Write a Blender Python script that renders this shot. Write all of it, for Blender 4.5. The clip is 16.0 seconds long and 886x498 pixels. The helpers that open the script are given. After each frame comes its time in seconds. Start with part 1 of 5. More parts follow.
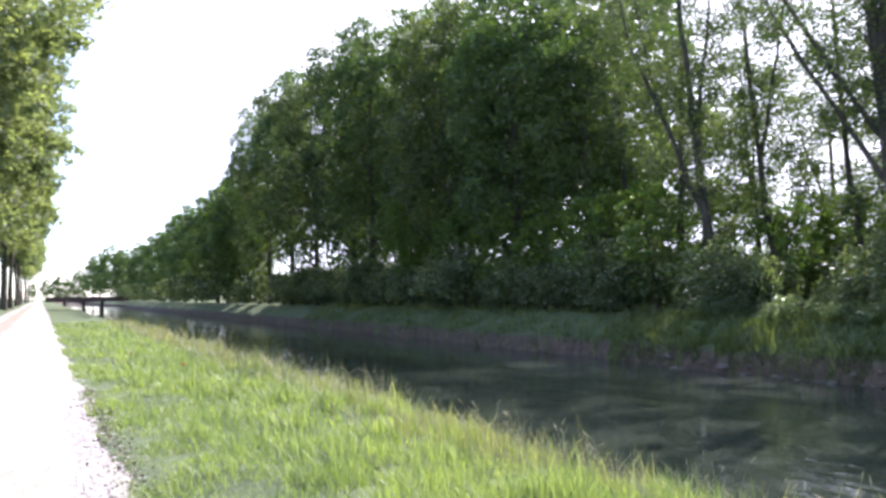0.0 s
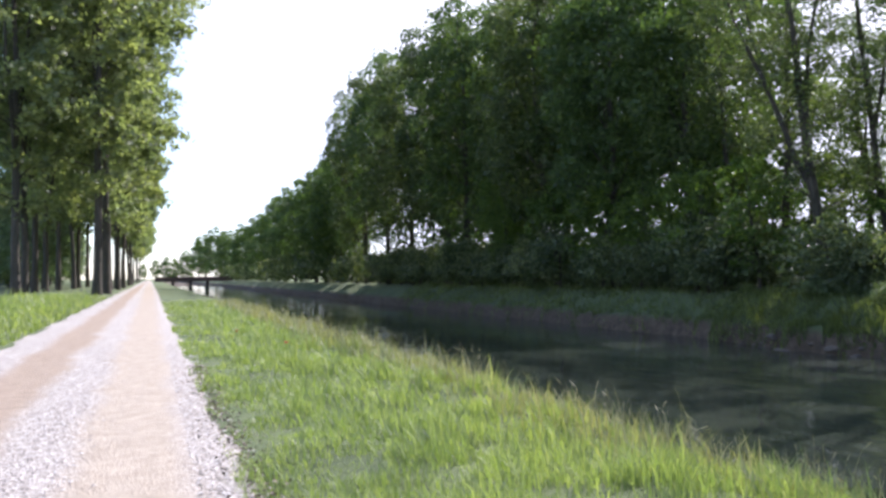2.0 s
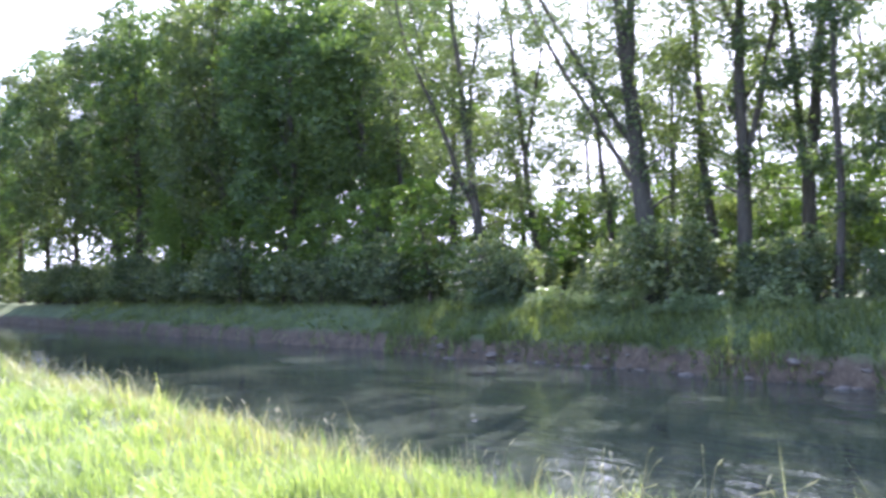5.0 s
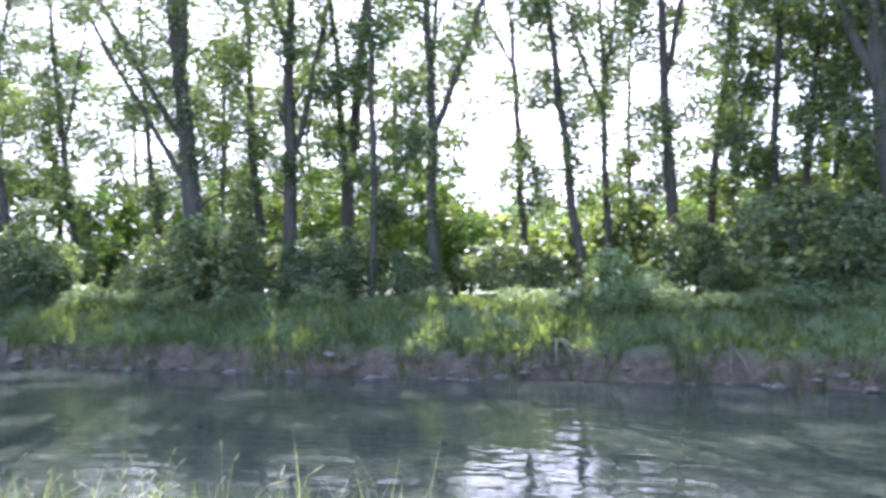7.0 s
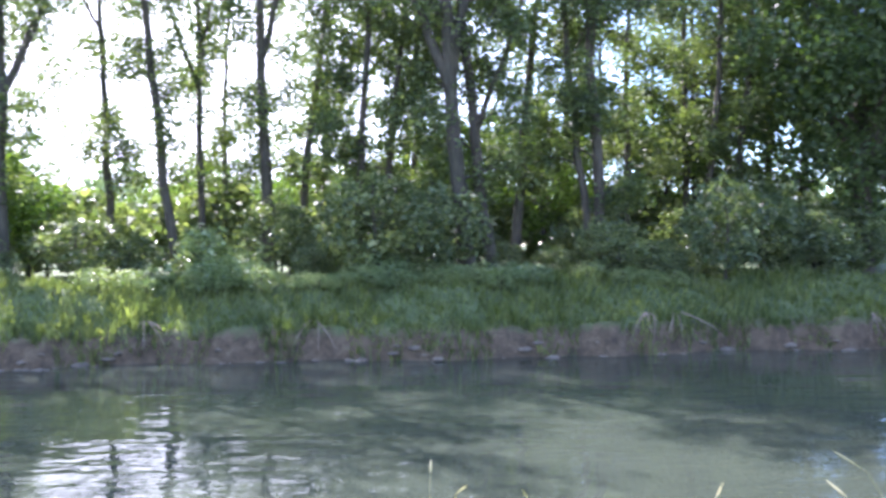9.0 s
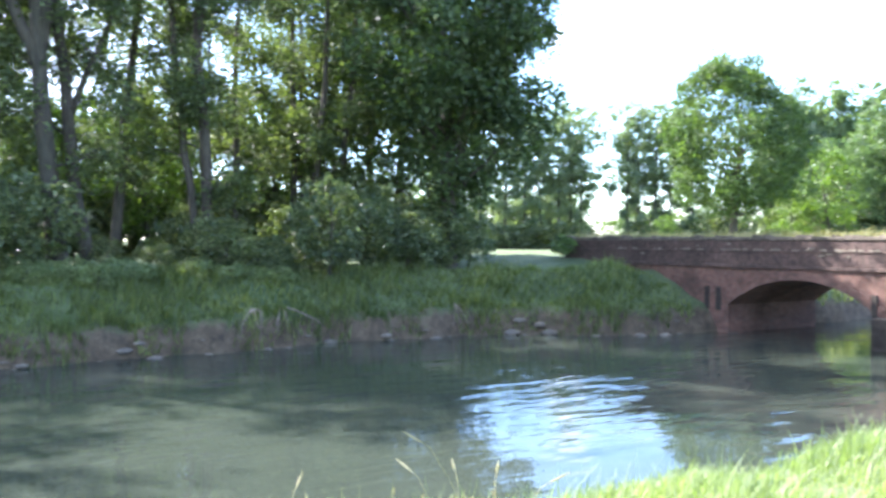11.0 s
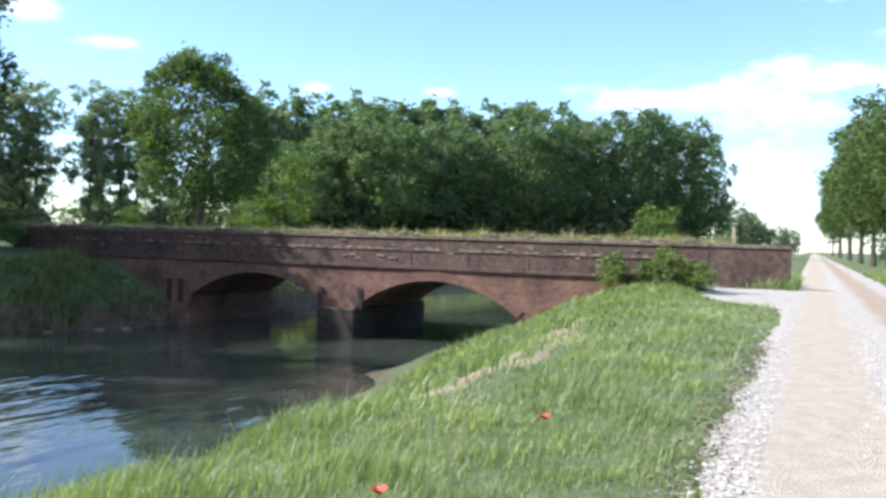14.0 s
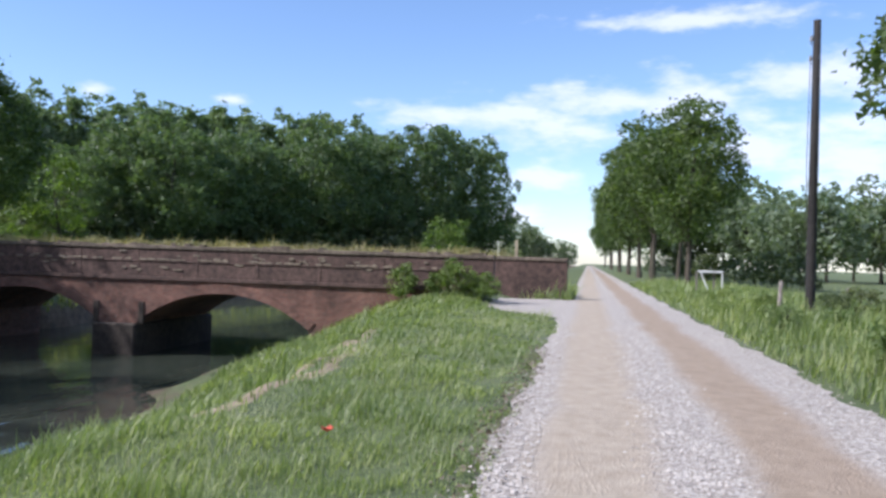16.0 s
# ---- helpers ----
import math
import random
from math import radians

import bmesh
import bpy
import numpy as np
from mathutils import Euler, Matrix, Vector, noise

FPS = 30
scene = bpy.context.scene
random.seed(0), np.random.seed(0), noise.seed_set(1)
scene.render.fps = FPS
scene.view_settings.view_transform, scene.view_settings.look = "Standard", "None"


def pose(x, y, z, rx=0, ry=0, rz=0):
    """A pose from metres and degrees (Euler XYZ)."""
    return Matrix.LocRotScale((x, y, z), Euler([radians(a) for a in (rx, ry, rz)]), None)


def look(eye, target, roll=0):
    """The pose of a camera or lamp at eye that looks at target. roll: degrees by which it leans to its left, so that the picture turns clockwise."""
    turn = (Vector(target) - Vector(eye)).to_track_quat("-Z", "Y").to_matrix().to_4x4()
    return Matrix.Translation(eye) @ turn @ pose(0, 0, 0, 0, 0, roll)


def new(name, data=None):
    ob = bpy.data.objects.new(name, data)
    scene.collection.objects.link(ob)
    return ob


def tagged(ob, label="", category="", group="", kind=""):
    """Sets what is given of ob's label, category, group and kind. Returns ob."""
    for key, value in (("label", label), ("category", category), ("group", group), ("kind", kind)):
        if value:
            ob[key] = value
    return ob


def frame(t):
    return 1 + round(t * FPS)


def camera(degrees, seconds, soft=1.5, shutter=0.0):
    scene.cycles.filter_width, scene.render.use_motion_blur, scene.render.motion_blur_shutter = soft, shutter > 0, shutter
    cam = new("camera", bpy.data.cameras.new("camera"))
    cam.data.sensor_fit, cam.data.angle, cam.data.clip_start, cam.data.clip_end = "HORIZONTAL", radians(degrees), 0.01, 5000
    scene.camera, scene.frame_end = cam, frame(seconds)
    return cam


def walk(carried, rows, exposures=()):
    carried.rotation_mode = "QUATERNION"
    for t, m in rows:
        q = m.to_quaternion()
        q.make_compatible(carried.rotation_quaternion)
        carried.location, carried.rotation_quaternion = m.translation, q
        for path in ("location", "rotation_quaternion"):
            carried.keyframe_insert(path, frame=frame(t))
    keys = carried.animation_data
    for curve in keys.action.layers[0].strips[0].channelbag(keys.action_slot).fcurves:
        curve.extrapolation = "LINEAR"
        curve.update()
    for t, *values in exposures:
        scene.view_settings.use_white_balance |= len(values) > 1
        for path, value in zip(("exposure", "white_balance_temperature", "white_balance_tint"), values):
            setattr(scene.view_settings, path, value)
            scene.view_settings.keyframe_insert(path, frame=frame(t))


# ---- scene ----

EYE, REACH = 1.6, 0.3
cam = camera(54.9, 16.0, soft=3.0, shutter=0.3)
# seconds, azimuth clockwise from north (+y), pitch up, picture turned clockwise
PAN = [
    (0.0, 25.29, 2.96, -0.76), (0.5, 22.46, 2.52, -0.78), (1.0, 20.83, 2.19, -0.69), (1.5, 19.61, 1.87, -0.76),
    (2.0, 18.96, 1.68, -0.84), (2.5, 18.83, 1.62, -0.92), (3.0, 19.75, 1.61, -0.90), (3.2, 20.50, 1.60, -0.92),
    (4.4, 32.30, 1.98, -1.30), (5.5, 47.06, 2.32, -1.51), (6.0, 54.60, 2.13, -1.15), (6.5, 62.58, 1.82, -1.06),
    (7.0, 69.60, 1.43, -1.08), (7.5, 76.94, 0.89, -0.98), (8.0, 83.45, 0.36, -0.92), (9.25, 99.60, -0.32, -0.35),
    (10.5, 115.48, -0.59, 0.08), (11.0, 121.87, -0.57, 0.09), (11.5, 128.48, -0.72, 0.25), (12.0, 134.51, -0.90, 0.61),
    (12.5, 140.75, -0.95, 0.90), (13.0, 146.24, -0.87, 1.23), (13.5, 151.89, -0.71, 1.61), (14.0, 156.56, -0.56, 1.63),
    (14.5, 161.16, -0.33, 1.82), (15.0, 164.81, -0.03, 1.88), (15.5, 168.05, 0.37, 1.91), (16.0, 170.32, 0.65, 1.80),
]
rows = []
for t, az, up, roll in PAN:
    a, p = radians(az), radians(up)
    eye = Vector((REACH * math.sin(a), REACH * math.cos(a), EYE))
    way = Vector((math.sin(a) * math.cos(p), math.cos(a) * math.cos(p), math.sin(p)))
    rows.append((t, look(eye, eye + way, roll)))
EXPOSURES = [(0.0, 1.3, 5850, 24), (1.0, 0.97, 5850, 23), (3.0, 0.84, 5850, 22), (5.5, 2.4, 5560, 31), (8.0, 2.4, 5580, 28), (10.5, 2.5, 5780, 18), (12.5, 1.7, 5740, 7), (13.5, 1.14, 5780, 9), (14.5, 0.66, 5790, 14), (16.0, 0.3, 5740, 18)]
walk(cam, rows, EXPOSURES)

# ---- light ----
SUN_AZ, SUN_EL = 62.0, 44.0
world = bpy.data.worlds.new("world")
scene.world = world
world.use_nodes = True
wt = world.node_tree
wt.nodes.clear()
sky = wt.nodes.new("ShaderNodeTexSky")
sky.sky_type, sky.sun_disc = "NISHITA", False
sky.sun_elevation, sky.sun_rotation = radians(SUN_EL), radians(SUN_AZ)
sky.dust_density, sky.air_density, sky.ozone_density = 0.3, 1.0, 3.0
co = wt.nodes.new("ShaderNodeTexCoord")
# clouds at their bearing and height above the horizon, in degrees, with half widths
sep = wt.nodes.new("ShaderNodeSeparateXYZ")
wt.links.new(co.outputs["Generated"], sep.inputs[0])


def wmath(op, a, b=None):
    n = wt.nodes.new("ShaderNodeMath")
    n.operation = op
    for k, v in enumerate((a, b)):
        if isinstance(v, bpy.types.NodeSocket):
            wt.links.new(v, n.inputs[k])
        elif v is not None:
            n.inputs[k].default_value = v
    return n.outputs[0]


bear = wmath("MULTIPLY", wmath("ARCTAN2", wmath("MULTIPLY", sep.outputs[0], -1.0), wmath("MULTIPLY", sep.outputs[1], -1.0)), 57.2958)
rise_ = wmath("MULTIPLY", wmath("ARCSINE", sep.outputs[2]), 57.2958)
cmb = wt.nodes.new("ShaderNodeCombineXYZ")
wt.links.new(bear, cmb.inputs[0])
wt.links.new(rise_, cmb.inputs[1])
CLOUDS = ((-7.0, 9.6, 9.0, 1.2), (3.0, 10.6, 11.0, 1.5), (-2.5, 8.6, 4.5, 1.6), (-3.2, 5.6, 3.4, 1.4), (-4.2, 3.0, 2.2, 1.0), (5.4, 10.4, 4.0, 2.6), (10.0, 8.0, 3.6, 2.5),
          (14.5, 11.7, 6.0, 2.1), (15.8, 7.0, 5.0, 3.8), (-24.0, 9.9, 1.6, 0.5), (-32.4, 9.7, 1.3, 0.6), (-45.0, 11.7, 2.2, 0.6), (-50.0, 13.3, 2.4, 1.2), (6.0, 15.6, 9.0, 0.9),
          (0.0, 40.0, 60.0, 9.0), (120.0, 35.0, 60.0, 12.0), (70.0, 14.0, 40.0, 6.0))
best = None
for az_, el_, wa, we in CLOUDS:
    sb = wt.nodes.new("ShaderNodeVectorMath"); sb.operation = "SUBTRACT"
    wt.links.new(cmb.outputs[0], sb.inputs[0])
    sb.inputs[1].default_value = (az_, el_, 0)
    ml = wt.nodes.new("ShaderNodeVectorMath"); ml.operation = "MULTIPLY"
    wt.links.new(sb.outputs[0], ml.inputs[0])
    ml.inputs[1].default_value = (1 / wa, 1 / we, 0)
    ln = wt.nodes.new("ShaderNodeVectorMath"); ln.operation = "LENGTH"
    wt.links.new(ml.outputs[0], ln.inputs[0])
    v = wmath("SUBTRACT", 1.0, ln.outputs["Value"])
    best = v if best is None else wmath("MAXIMUM", best, v)
mp = wt.nodes.new("ShaderNodeMapping")
mp.inputs["Scale"].default_value = (0.16, 0.42, 1.0)
mp.inputs["Rotation"].default_value = (0, 0, radians(-6))
wt.links.new(cmb.outputs[0], mp.inputs[0])
cn = wt.nodes.new("ShaderNodeTexNoise")
cn.inputs["Scale"].default_value, cn.inputs["Detail"].default_value, cn.inputs["Roughness"].default_value = 1.6, 8.0, 0.6
wt.links.new(mp.outputs[0], cn.inputs["Vector"])
cr = wt.nodes.new("ShaderNodeValToRGB")
cr.color_ramp.elements[0].position, cr.color_ramp.elements[1].position = 0.0, 1.0
cr.color_ramp.interpolation = "EASE"
cr.color_ramp.elements[1].color = (0.75, 0.75, 0.75, 1)
wt.links.new(wmath("ADD", wmath("MAXIMUM", best, -1.0), wmath("MULTIPLY", wmath("SUBTRACT", cn.outputs["Fac"], 0.47), 2.6)), cr.inputs[0])
# thin bright haze on the sun's side of the sky
dt = wt.nodes.new("ShaderNodeVectorMath"); dt.operation = "DOT_PRODUCT"
dt.inputs[1].default_value = (math.sin(radians(SUN_AZ - 10)), math.cos(radians(SUN_AZ - 10)), 0.45)
wt.links.new(co.outputs["Generated"], dt.inputs[0])
hr = wt.nodes.new("ShaderNodeMapRange"); hr.interpolation_type = "SMOOTHSTEP"
hr.inputs["From Min"].default_value, hr.inputs["From Max"].default_value = 0.55, 0.95
wt.links.new(dt.outputs["Value"], hr.inputs["Value"])
mx = wt.nodes.new("ShaderNodeMath"); mx.operation = "MAXIMUM"
wt.links.new(cr.outputs[0], mx.inputs[0])
wt.links.new(hr.outputs[0], mx.inputs[1])
mix = wt.nodes.new("ShaderNodeMix"); mix.data_type = "RGBA"
wt.links.new(mx.outputs[0], mix.inputs["Factor"])
wt.links.new(sky.outputs[0], mix.inputs["A"])
mix.inputs["B"].default_value = (6.0, 6.1, 6.3, 1)
bg = wt.nodes.new("ShaderNodeBackground")
bg.inputs["Strength"].default_value = 0.15
wt.links.new(mix.outputs["Result"], bg.inputs[0])
wo = wt.nodes.new("ShaderNodeOutputWorld")
wt.links.new(bg.outputs[0], wo.inputs[0])

sun = new("sun", bpy.data.lights.new("sun", "SUN"))
sun.data.energy, sun.data.angle, sun.data.color = 5.0, radians(0.5), (1.0, 0.95, 0.86)
sa, se = radians(SUN_AZ), radians(SUN_EL)
sun.matrix_world = look((60 * math.sin(sa), 60 * math.cos(sa), 80), (60 * math.sin(sa) - math.sin(sa) * math.cos(se), 60 * math.cos(sa) - math.cos(sa) * math.cos(se), 80 - math.sin(se)))


# ---- materials ----
def material(name):
    m = bpy.data.materials.new(name)
    m.use_nodes = True
    nt = m.node_tree
    nt.nodes.clear()
    out = nt.nodes.new("ShaderNodeOutputMaterial")
    sh = nt.nodes.new("ShaderNodeBsdfPrincipled")
    nt.links.new(sh.outputs[0], out.inputs[0])
    return m, nt, sh, out


def noise_node(nt, scale, detail=4.0, rough=0.6, vec=None):
    n = nt.nodes.new("ShaderNodeTexNoise")
    n.inputs["Scale"].default_value, n.inputs["Detail"].default_value, n.inputs["Roughness"].default_value = scale, detail, rough
    if vec is None:
        tc = nt.nodes.new("ShaderNodeNewGeometry")
        vec = tc.outputs["Position"]
    nt.links.new(vec, n.inputs["Vector"])
    return n


def ramp(nt, fac, stops):
    r = nt.nodes.new("ShaderNodeValToRGB")
    while len(r.color_ramp.elements) < len(stops):
        r.color_ramp.elements.new(0.5)
    for e, (pos, c) in zip(r.color_ramp.elements, stops):
        e.position, e.color = pos, (*c, 1) if len(c) == 3 else c
    nt.links.new(fac, r.inputs[0])
    return r


def mixed(nt, fac, a, b, blend="MIX"):
    n = nt.nodes.new("ShaderNodeMix")
    n.data_type, n.blend_type = "RGBA", blend
    for sock, v in ((n.inputs["Factor"], fac), (n.inputs["A"], a), (n.inputs["B"], b)):
        if isinstance(v, bpy.types.NodeSocket):
            nt.links.new(v, sock)
        else:
            sock.default_value = v if isinstance(v, float) else (*v, 1)
    return n.outputs["Result"]


def bumped(nt, sh, height, strength=0.4, dist=0.05):
    b = nt.nodes.new("ShaderNodeBump")
    b.inputs["Strength"].default_value, b.inputs["Distance"].default_value = strength, dist
    nt.links.new(height, b.inputs["Height"])
    nt.links.new(b.outputs[0], sh.inputs["Normal"])


def math_node(nt, op, a, b=None):
    n = nt.nodes.new("ShaderNodeMath")
    n.operation = op
    for k, v in enumerate((a, b)):
        if isinstance(v, bpy.types.NodeSocket):
            nt.links.new(v, n.inputs[k])
        elif v is not None:
            n.inputs[k].default_value = v
    return n.outputs[0]


def leaf_material(name, dark, mid, light, through_light=0.45, rough=0.56):
    m, nt, sh, out = material(name)
    geo = nt.nodes.new("ShaderNodeNewGeometry")
    isl = ramp(nt, geo.outputs["Random Per Island"], [(0.0, dark), (0.55, mid), (1.0, light)])
    big = noise_node(nt, 0.35, 2.0)
    br = ramp(nt, big.outputs["Fac"], [(0.3, (0.75, 0.8, 0.8)), (0.7, (1.2, 1.15, 1.0))])
    oi = nt.nodes.new("ShaderNodeObjectInfo")
    orr = ramp(nt, oi.outputs["Random"], [(0.0, (0.85, 0.9, 0.9)), (1.0, (1.12, 1.08, 0.95))])
    col = mixed(nt, 1.0, isl.outputs[0], br.outputs[0], "MULTIPLY")
    col = mixed(nt, 1.0, col, orr.outputs[0], "MULTIPLY")
    nt.links.new(col, sh.inputs["Base Color"])
    sh.inputs["Roughness"].default_value = rough
    sh.inputs["Specular IOR Level"].default_value = 0.5
    tr = nt.nodes.new("ShaderNodeBsdfTranslucent")
    tint = mixed(nt, 1.0, col, (1.45, 1.6, 0.62), "MULTIPLY")
    nt.links.new(tint, tr.inputs[0])
    ms = nt.nodes.new("ShaderNodeMixShader")
    ms.inputs[0].default_value = through_light
    nt.links.new(sh.outputs[0], ms.inputs[1])
    nt.links.new(tr.outputs[0], ms.inputs[2])
    nt.links.new(ms.outputs[0], out.inputs[0])
    return m


LEAF_POPLAR = leaf_material("poplar_leaves", (0.048, 0.068, 0.032), (0.082, 0.110, 0.048), (0.145, 0.175, 0.085), 0.45)
LEAF_OAK = leaf_material("oak_leaves", (0.048, 0.078, 0.030), (0.078, 0.122, 0.044), (0.125, 0.172, 0.066), 0.45)
# darker copy of the oak leaves, with the crown's shade side painted in
LEAF_OAK_SHADED = leaf_material("shaded_oak_leaves", (0.036, 0.058, 0.024), (0.060, 0.094, 0.036), (0.100, 0.140, 0.056), 0.4)
LEAF_FRESH = leaf_material("fresh_leaves", (0.065, 0.110, 0.025), (0.105, 0.165, 0.035), (0.155, 0.220, 0.060))
LEAF_SHRUB = leaf_material("shrub_leaves", (0.058, 0.080, 0.042), (0.104, 0.134, 0.068), (0.225, 0.250, 0.155), 0.42, 0.45)
# bramble green whitened to paint in the sun's glare on the leaves
LEAF_BRAMBLE_LIT = leaf_material("sunlit_bramble_leaves", (0.10, 0.14, 0.07), (0.18, 0.23, 0.12), (0.32, 0.36, 0.24), 0.4, 0.4)
LEAF_WEED = leaf_material("weed_leaves", (0.130, 0.180, 0.080), (0.200, 0.255, 0.115), (0.300, 0.345, 0.175), 0.45)
LEAF_VINE = leaf_material("vine_leaves", (0.080, 0.125, 0.040), (0.130, 0.185, 0.062), (0.200, 0.260, 0.100), 0.4)
# avenue leaves lightened and greyed to carry the haze over the road
LEAF_AVENUE = leaf_material("avenue_leaves", (0.138, 0.162, 0.112), (0.195, 0.222, 0.152), (0.275, 0.298, 0.208), 0.55)
# distance haze is put into the next two leaf colours, paler and bluer
LEAF_FAR_HAZED = leaf_material("hazed_oakwood_leaves", (0.070, 0.112, 0.060), (0.102, 0.154, 0.080), (0.148, 0.202, 0.110), 0.42)
LEAF_FARPOP_HAZED = leaf_material("hazed_plantation_leaves", (0.112, 0.160, 0.100), (0.150, 0.208, 0.124), (0.200, 0.262, 0.165), 0.42)
# aerial haze painted in as a pale grey-green leaf colour
LEAF_HAZY = leaf_material("hazed_distant_leaves", (0.130, 0.172, 0.125), (0.170, 0.215, 0.158), (0.220, 0.265, 0.200), 0.45)
GRASS = leaf_material("grass_blades", (0.138, 0.186, 0.080), (0.208, 0.262, 0.122), (0.322, 0.354, 0.198), 0.44, 0.5)
GRASS_FAR = leaf_material("far_bank_grass", (0.085, 0.108, 0.040), (0.145, 0.172, 0.066), (0.270, 0.285, 0.125), 0.45)
STRAW = leaf_material("dry_grass", (0.20, 0.18, 0.10), (0.31, 0.28, 0.17), (0.42, 0.38, 0.26), 0.3)


SEEDING = leaf_material("seeding_grass", (0.24, 0.26, 0.15), (0.36, 0.37, 0.24), (0.48, 0.47, 0.34), 0.35)


def bark_material(name, a, b):
    m, nt, sh, out = material(name)
    tc = nt.nodes.new("ShaderNodeTexCoord")
    mpn = nt.nodes.new("ShaderNodeMapping")
    mpn.inputs["Scale"].default_value = (5, 5, 0.8)
    nt.links.new(tc.outputs["Object"], mpn.inputs[0])
    n = noise_node(nt, 1.6, 6.0, 0.7, mpn.outputs[0])
    g = noise_node(nt, 0.4, 2.0)
    c = ramp(nt, n.outputs["Fac"], [(0.3, a), (0.7, b)])
    cg = ramp(nt, g.outputs["Fac"], [(0.35, (0.8, 0.85, 0.75)), (0.65, (1.1, 1.05, 1.0))])
    nt.links.new(mixed(nt, 1.0, c.outputs[0], cg.outputs[0], "MULTIPLY"), sh.inputs["Base Color"])
    sh.inputs["Roughness"].default_value = 0.9
    bumped(nt, sh, n.outputs["Fac"], 0.7, 0.06)
    return m


BARK = bark_material("poplar_bark", (0.030, 0.025, 0.019), (0.092, 0.080, 0.062))
BARK_DARK = bark_material("dark_bark", (0.035, 0.03, 0.024), (0.10, 0.085, 0.065))


def ground_material():
    m, nt, sh, out = material("meadow_ground")
    n1 = noise_node(nt, 0.5, 5.0)
    n2 = noise_node(nt, 9.0, 6.0, 0.7)
    c1 = ramp(nt, n1.outputs["Fac"], [(0.3, (0.072, 0.098, 0.040)), (0.55, (0.108, 0.138, 0.056)), (0.75, (0.158, 0.172, 0.085))])
    c2 = ramp(nt, n2.outputs["Fac"], [(0.3, (0.6, 0.65, 0.55)), (0.7, (1.25, 1.2, 1.1))])
    grass = mixed(nt, 1.0, c1.outputs[0], c2.outputs[0], "MULTIPLY")
    geo = nt.nodes.new("ShaderNodeNewGeometry")
    sp = nt.nodes.new("ShaderNodeSeparateXYZ")
    nt.links.new(geo.outputs["Position"], sp.inputs[0])
    n3 = noise_node(nt, 1.3, 5.0, 0.7)
    hgt = math_node(nt, "ADD", sp.outputs[2], math_node(nt, "MULTIPLY", n3.outputs["Fac"], 1.3))
    n4 = noise_node(nt, 2.2, 7.0, 0.75)
    mud = ramp(nt, n4.outputs["Fac"], [(0.30, (0.034, 0.025, 0.016)), (0.50, (0.098, 0.069, 0.041)), (0.76, (0.205, 0.158, 0.100))])
    k = ramp(nt, math_node(nt, "ADD", math_node(nt, "ADD", hgt, math_node(nt, "MULTIPLY", math_node(nt, "LESS_THAN", sp.outputs[0], 15.0), 0.9)), 1.35), [(0.35, (0, 0, 0)), (0.75, (1, 1, 1))])
    nt.links.new(mixed(nt, k.outputs[0], mud.outputs[0], grass), sh.inputs["Base Color"])
    sh.inputs["Roughness"].default_value = 0.95
    bumped(nt, sh, n2.outputs["Fac"], 0.7, 0.08)
    return m


GROUND = ground_material()


def road_material():
    m, nt, sh, out = material("gravel_road")
    geo = nt.nodes.new("ShaderNodeNewGeometry")
    sp = nt.nodes.new("ShaderNodeSeparateXYZ")
    nt.links.new(geo.outputs["Position"], sp.inputs[0])
    wob = noise_node(nt, 0.35, 3.0)
    x = math_node(nt, "ADD", sp.outputs[0], math_node(nt, "MULTIPLY", math_node(nt, "SUBTRACT", wob.outputs["Fac"], 0.5), 0.7))
    # two wheel tracks, 1.6 m apart, about the road's middle
    off = math_node(nt, "ABSOLUTE", math_node(nt, "ADD", x, 0.93))
    tr = math_node(nt, "ABSOLUTE", math_node(nt, "SUBTRACT", off, 0.84))
    fine = noise_node(nt, 60.0, 3.0, 0.8)
    ff = math_node(nt, "ADD", tr, math_node(nt, "MULTIPLY", math_node(nt, "SUBTRACT", fine.outputs["Fac"], 0.5), 0.5))
    k = ramp(nt, ff, [(0.34, (0, 0, 0)), (0.62, (1, 1, 1))])
    med = noise_node(nt, 4.0, 5.0, 0.7)
    dirt = ramp(nt, med.outputs["Fac"], [(0.3, (0.315, 0.256, 0.188)), (0.7, (0.43, 0.36, 0.275))])
    red = ramp(nt, math_node(nt, "MULTIPLY", x, -0.5), [(0.35, (1, 1, 1)), (0.75, (0.82, 0.76, 0.72))])
    vor = nt.nodes.new("ShaderNodeTexVoronoi")
    vor.inputs["Scale"].default_value = 34.0
    nt.links.new(geo.outputs["Position"], vor.inputs["Vector"])
    vs = nt.nodes.new("ShaderNodeSeparateColor")
    nt.links.new(vor.outputs["Color"], vs.inputs[0])
    stone = ramp(nt, vs.outputs[0], [(0.0, (0.22, 0.190, 0.16)), (0.5, (0.36, 0.320, 0.275)), (1.0, (0.54, 0.49, 0.435))])
    nt.links.new(mixed(nt, k.outputs[0], mixed(nt, 1.0, dirt.outputs[0], red.outputs[0], "MULTIPLY"), stone.outputs[0]), sh.inputs["Base Color"])
    sh.inputs["Roughness"].default_value = 0.95
    bumped(nt, sh, math_node(nt, "ADD", vor.outputs["Distance"], fine.outputs["Fac"]), 0.6, 0.02)
    return m


ROAD = road_material()


def stone_material():
    m, nt, sh, out = material("pale_gravel")
    geo = nt.nodes.new("ShaderNodeNewGeometry")
    c = ramp(nt, geo.outputs["Random Per Island"], [(0.0, (0.22, 0.19, 0.165)), (0.5, (0.38, 0.34, 0.295)), (1.0, (0.58, 0.53, 0.475))])
    nt.links.new(c.outputs[0], sh.inputs["Base Color"])
    sh.inputs["Roughness"].default_value = 0.9
    return m


STONE = stone_material()


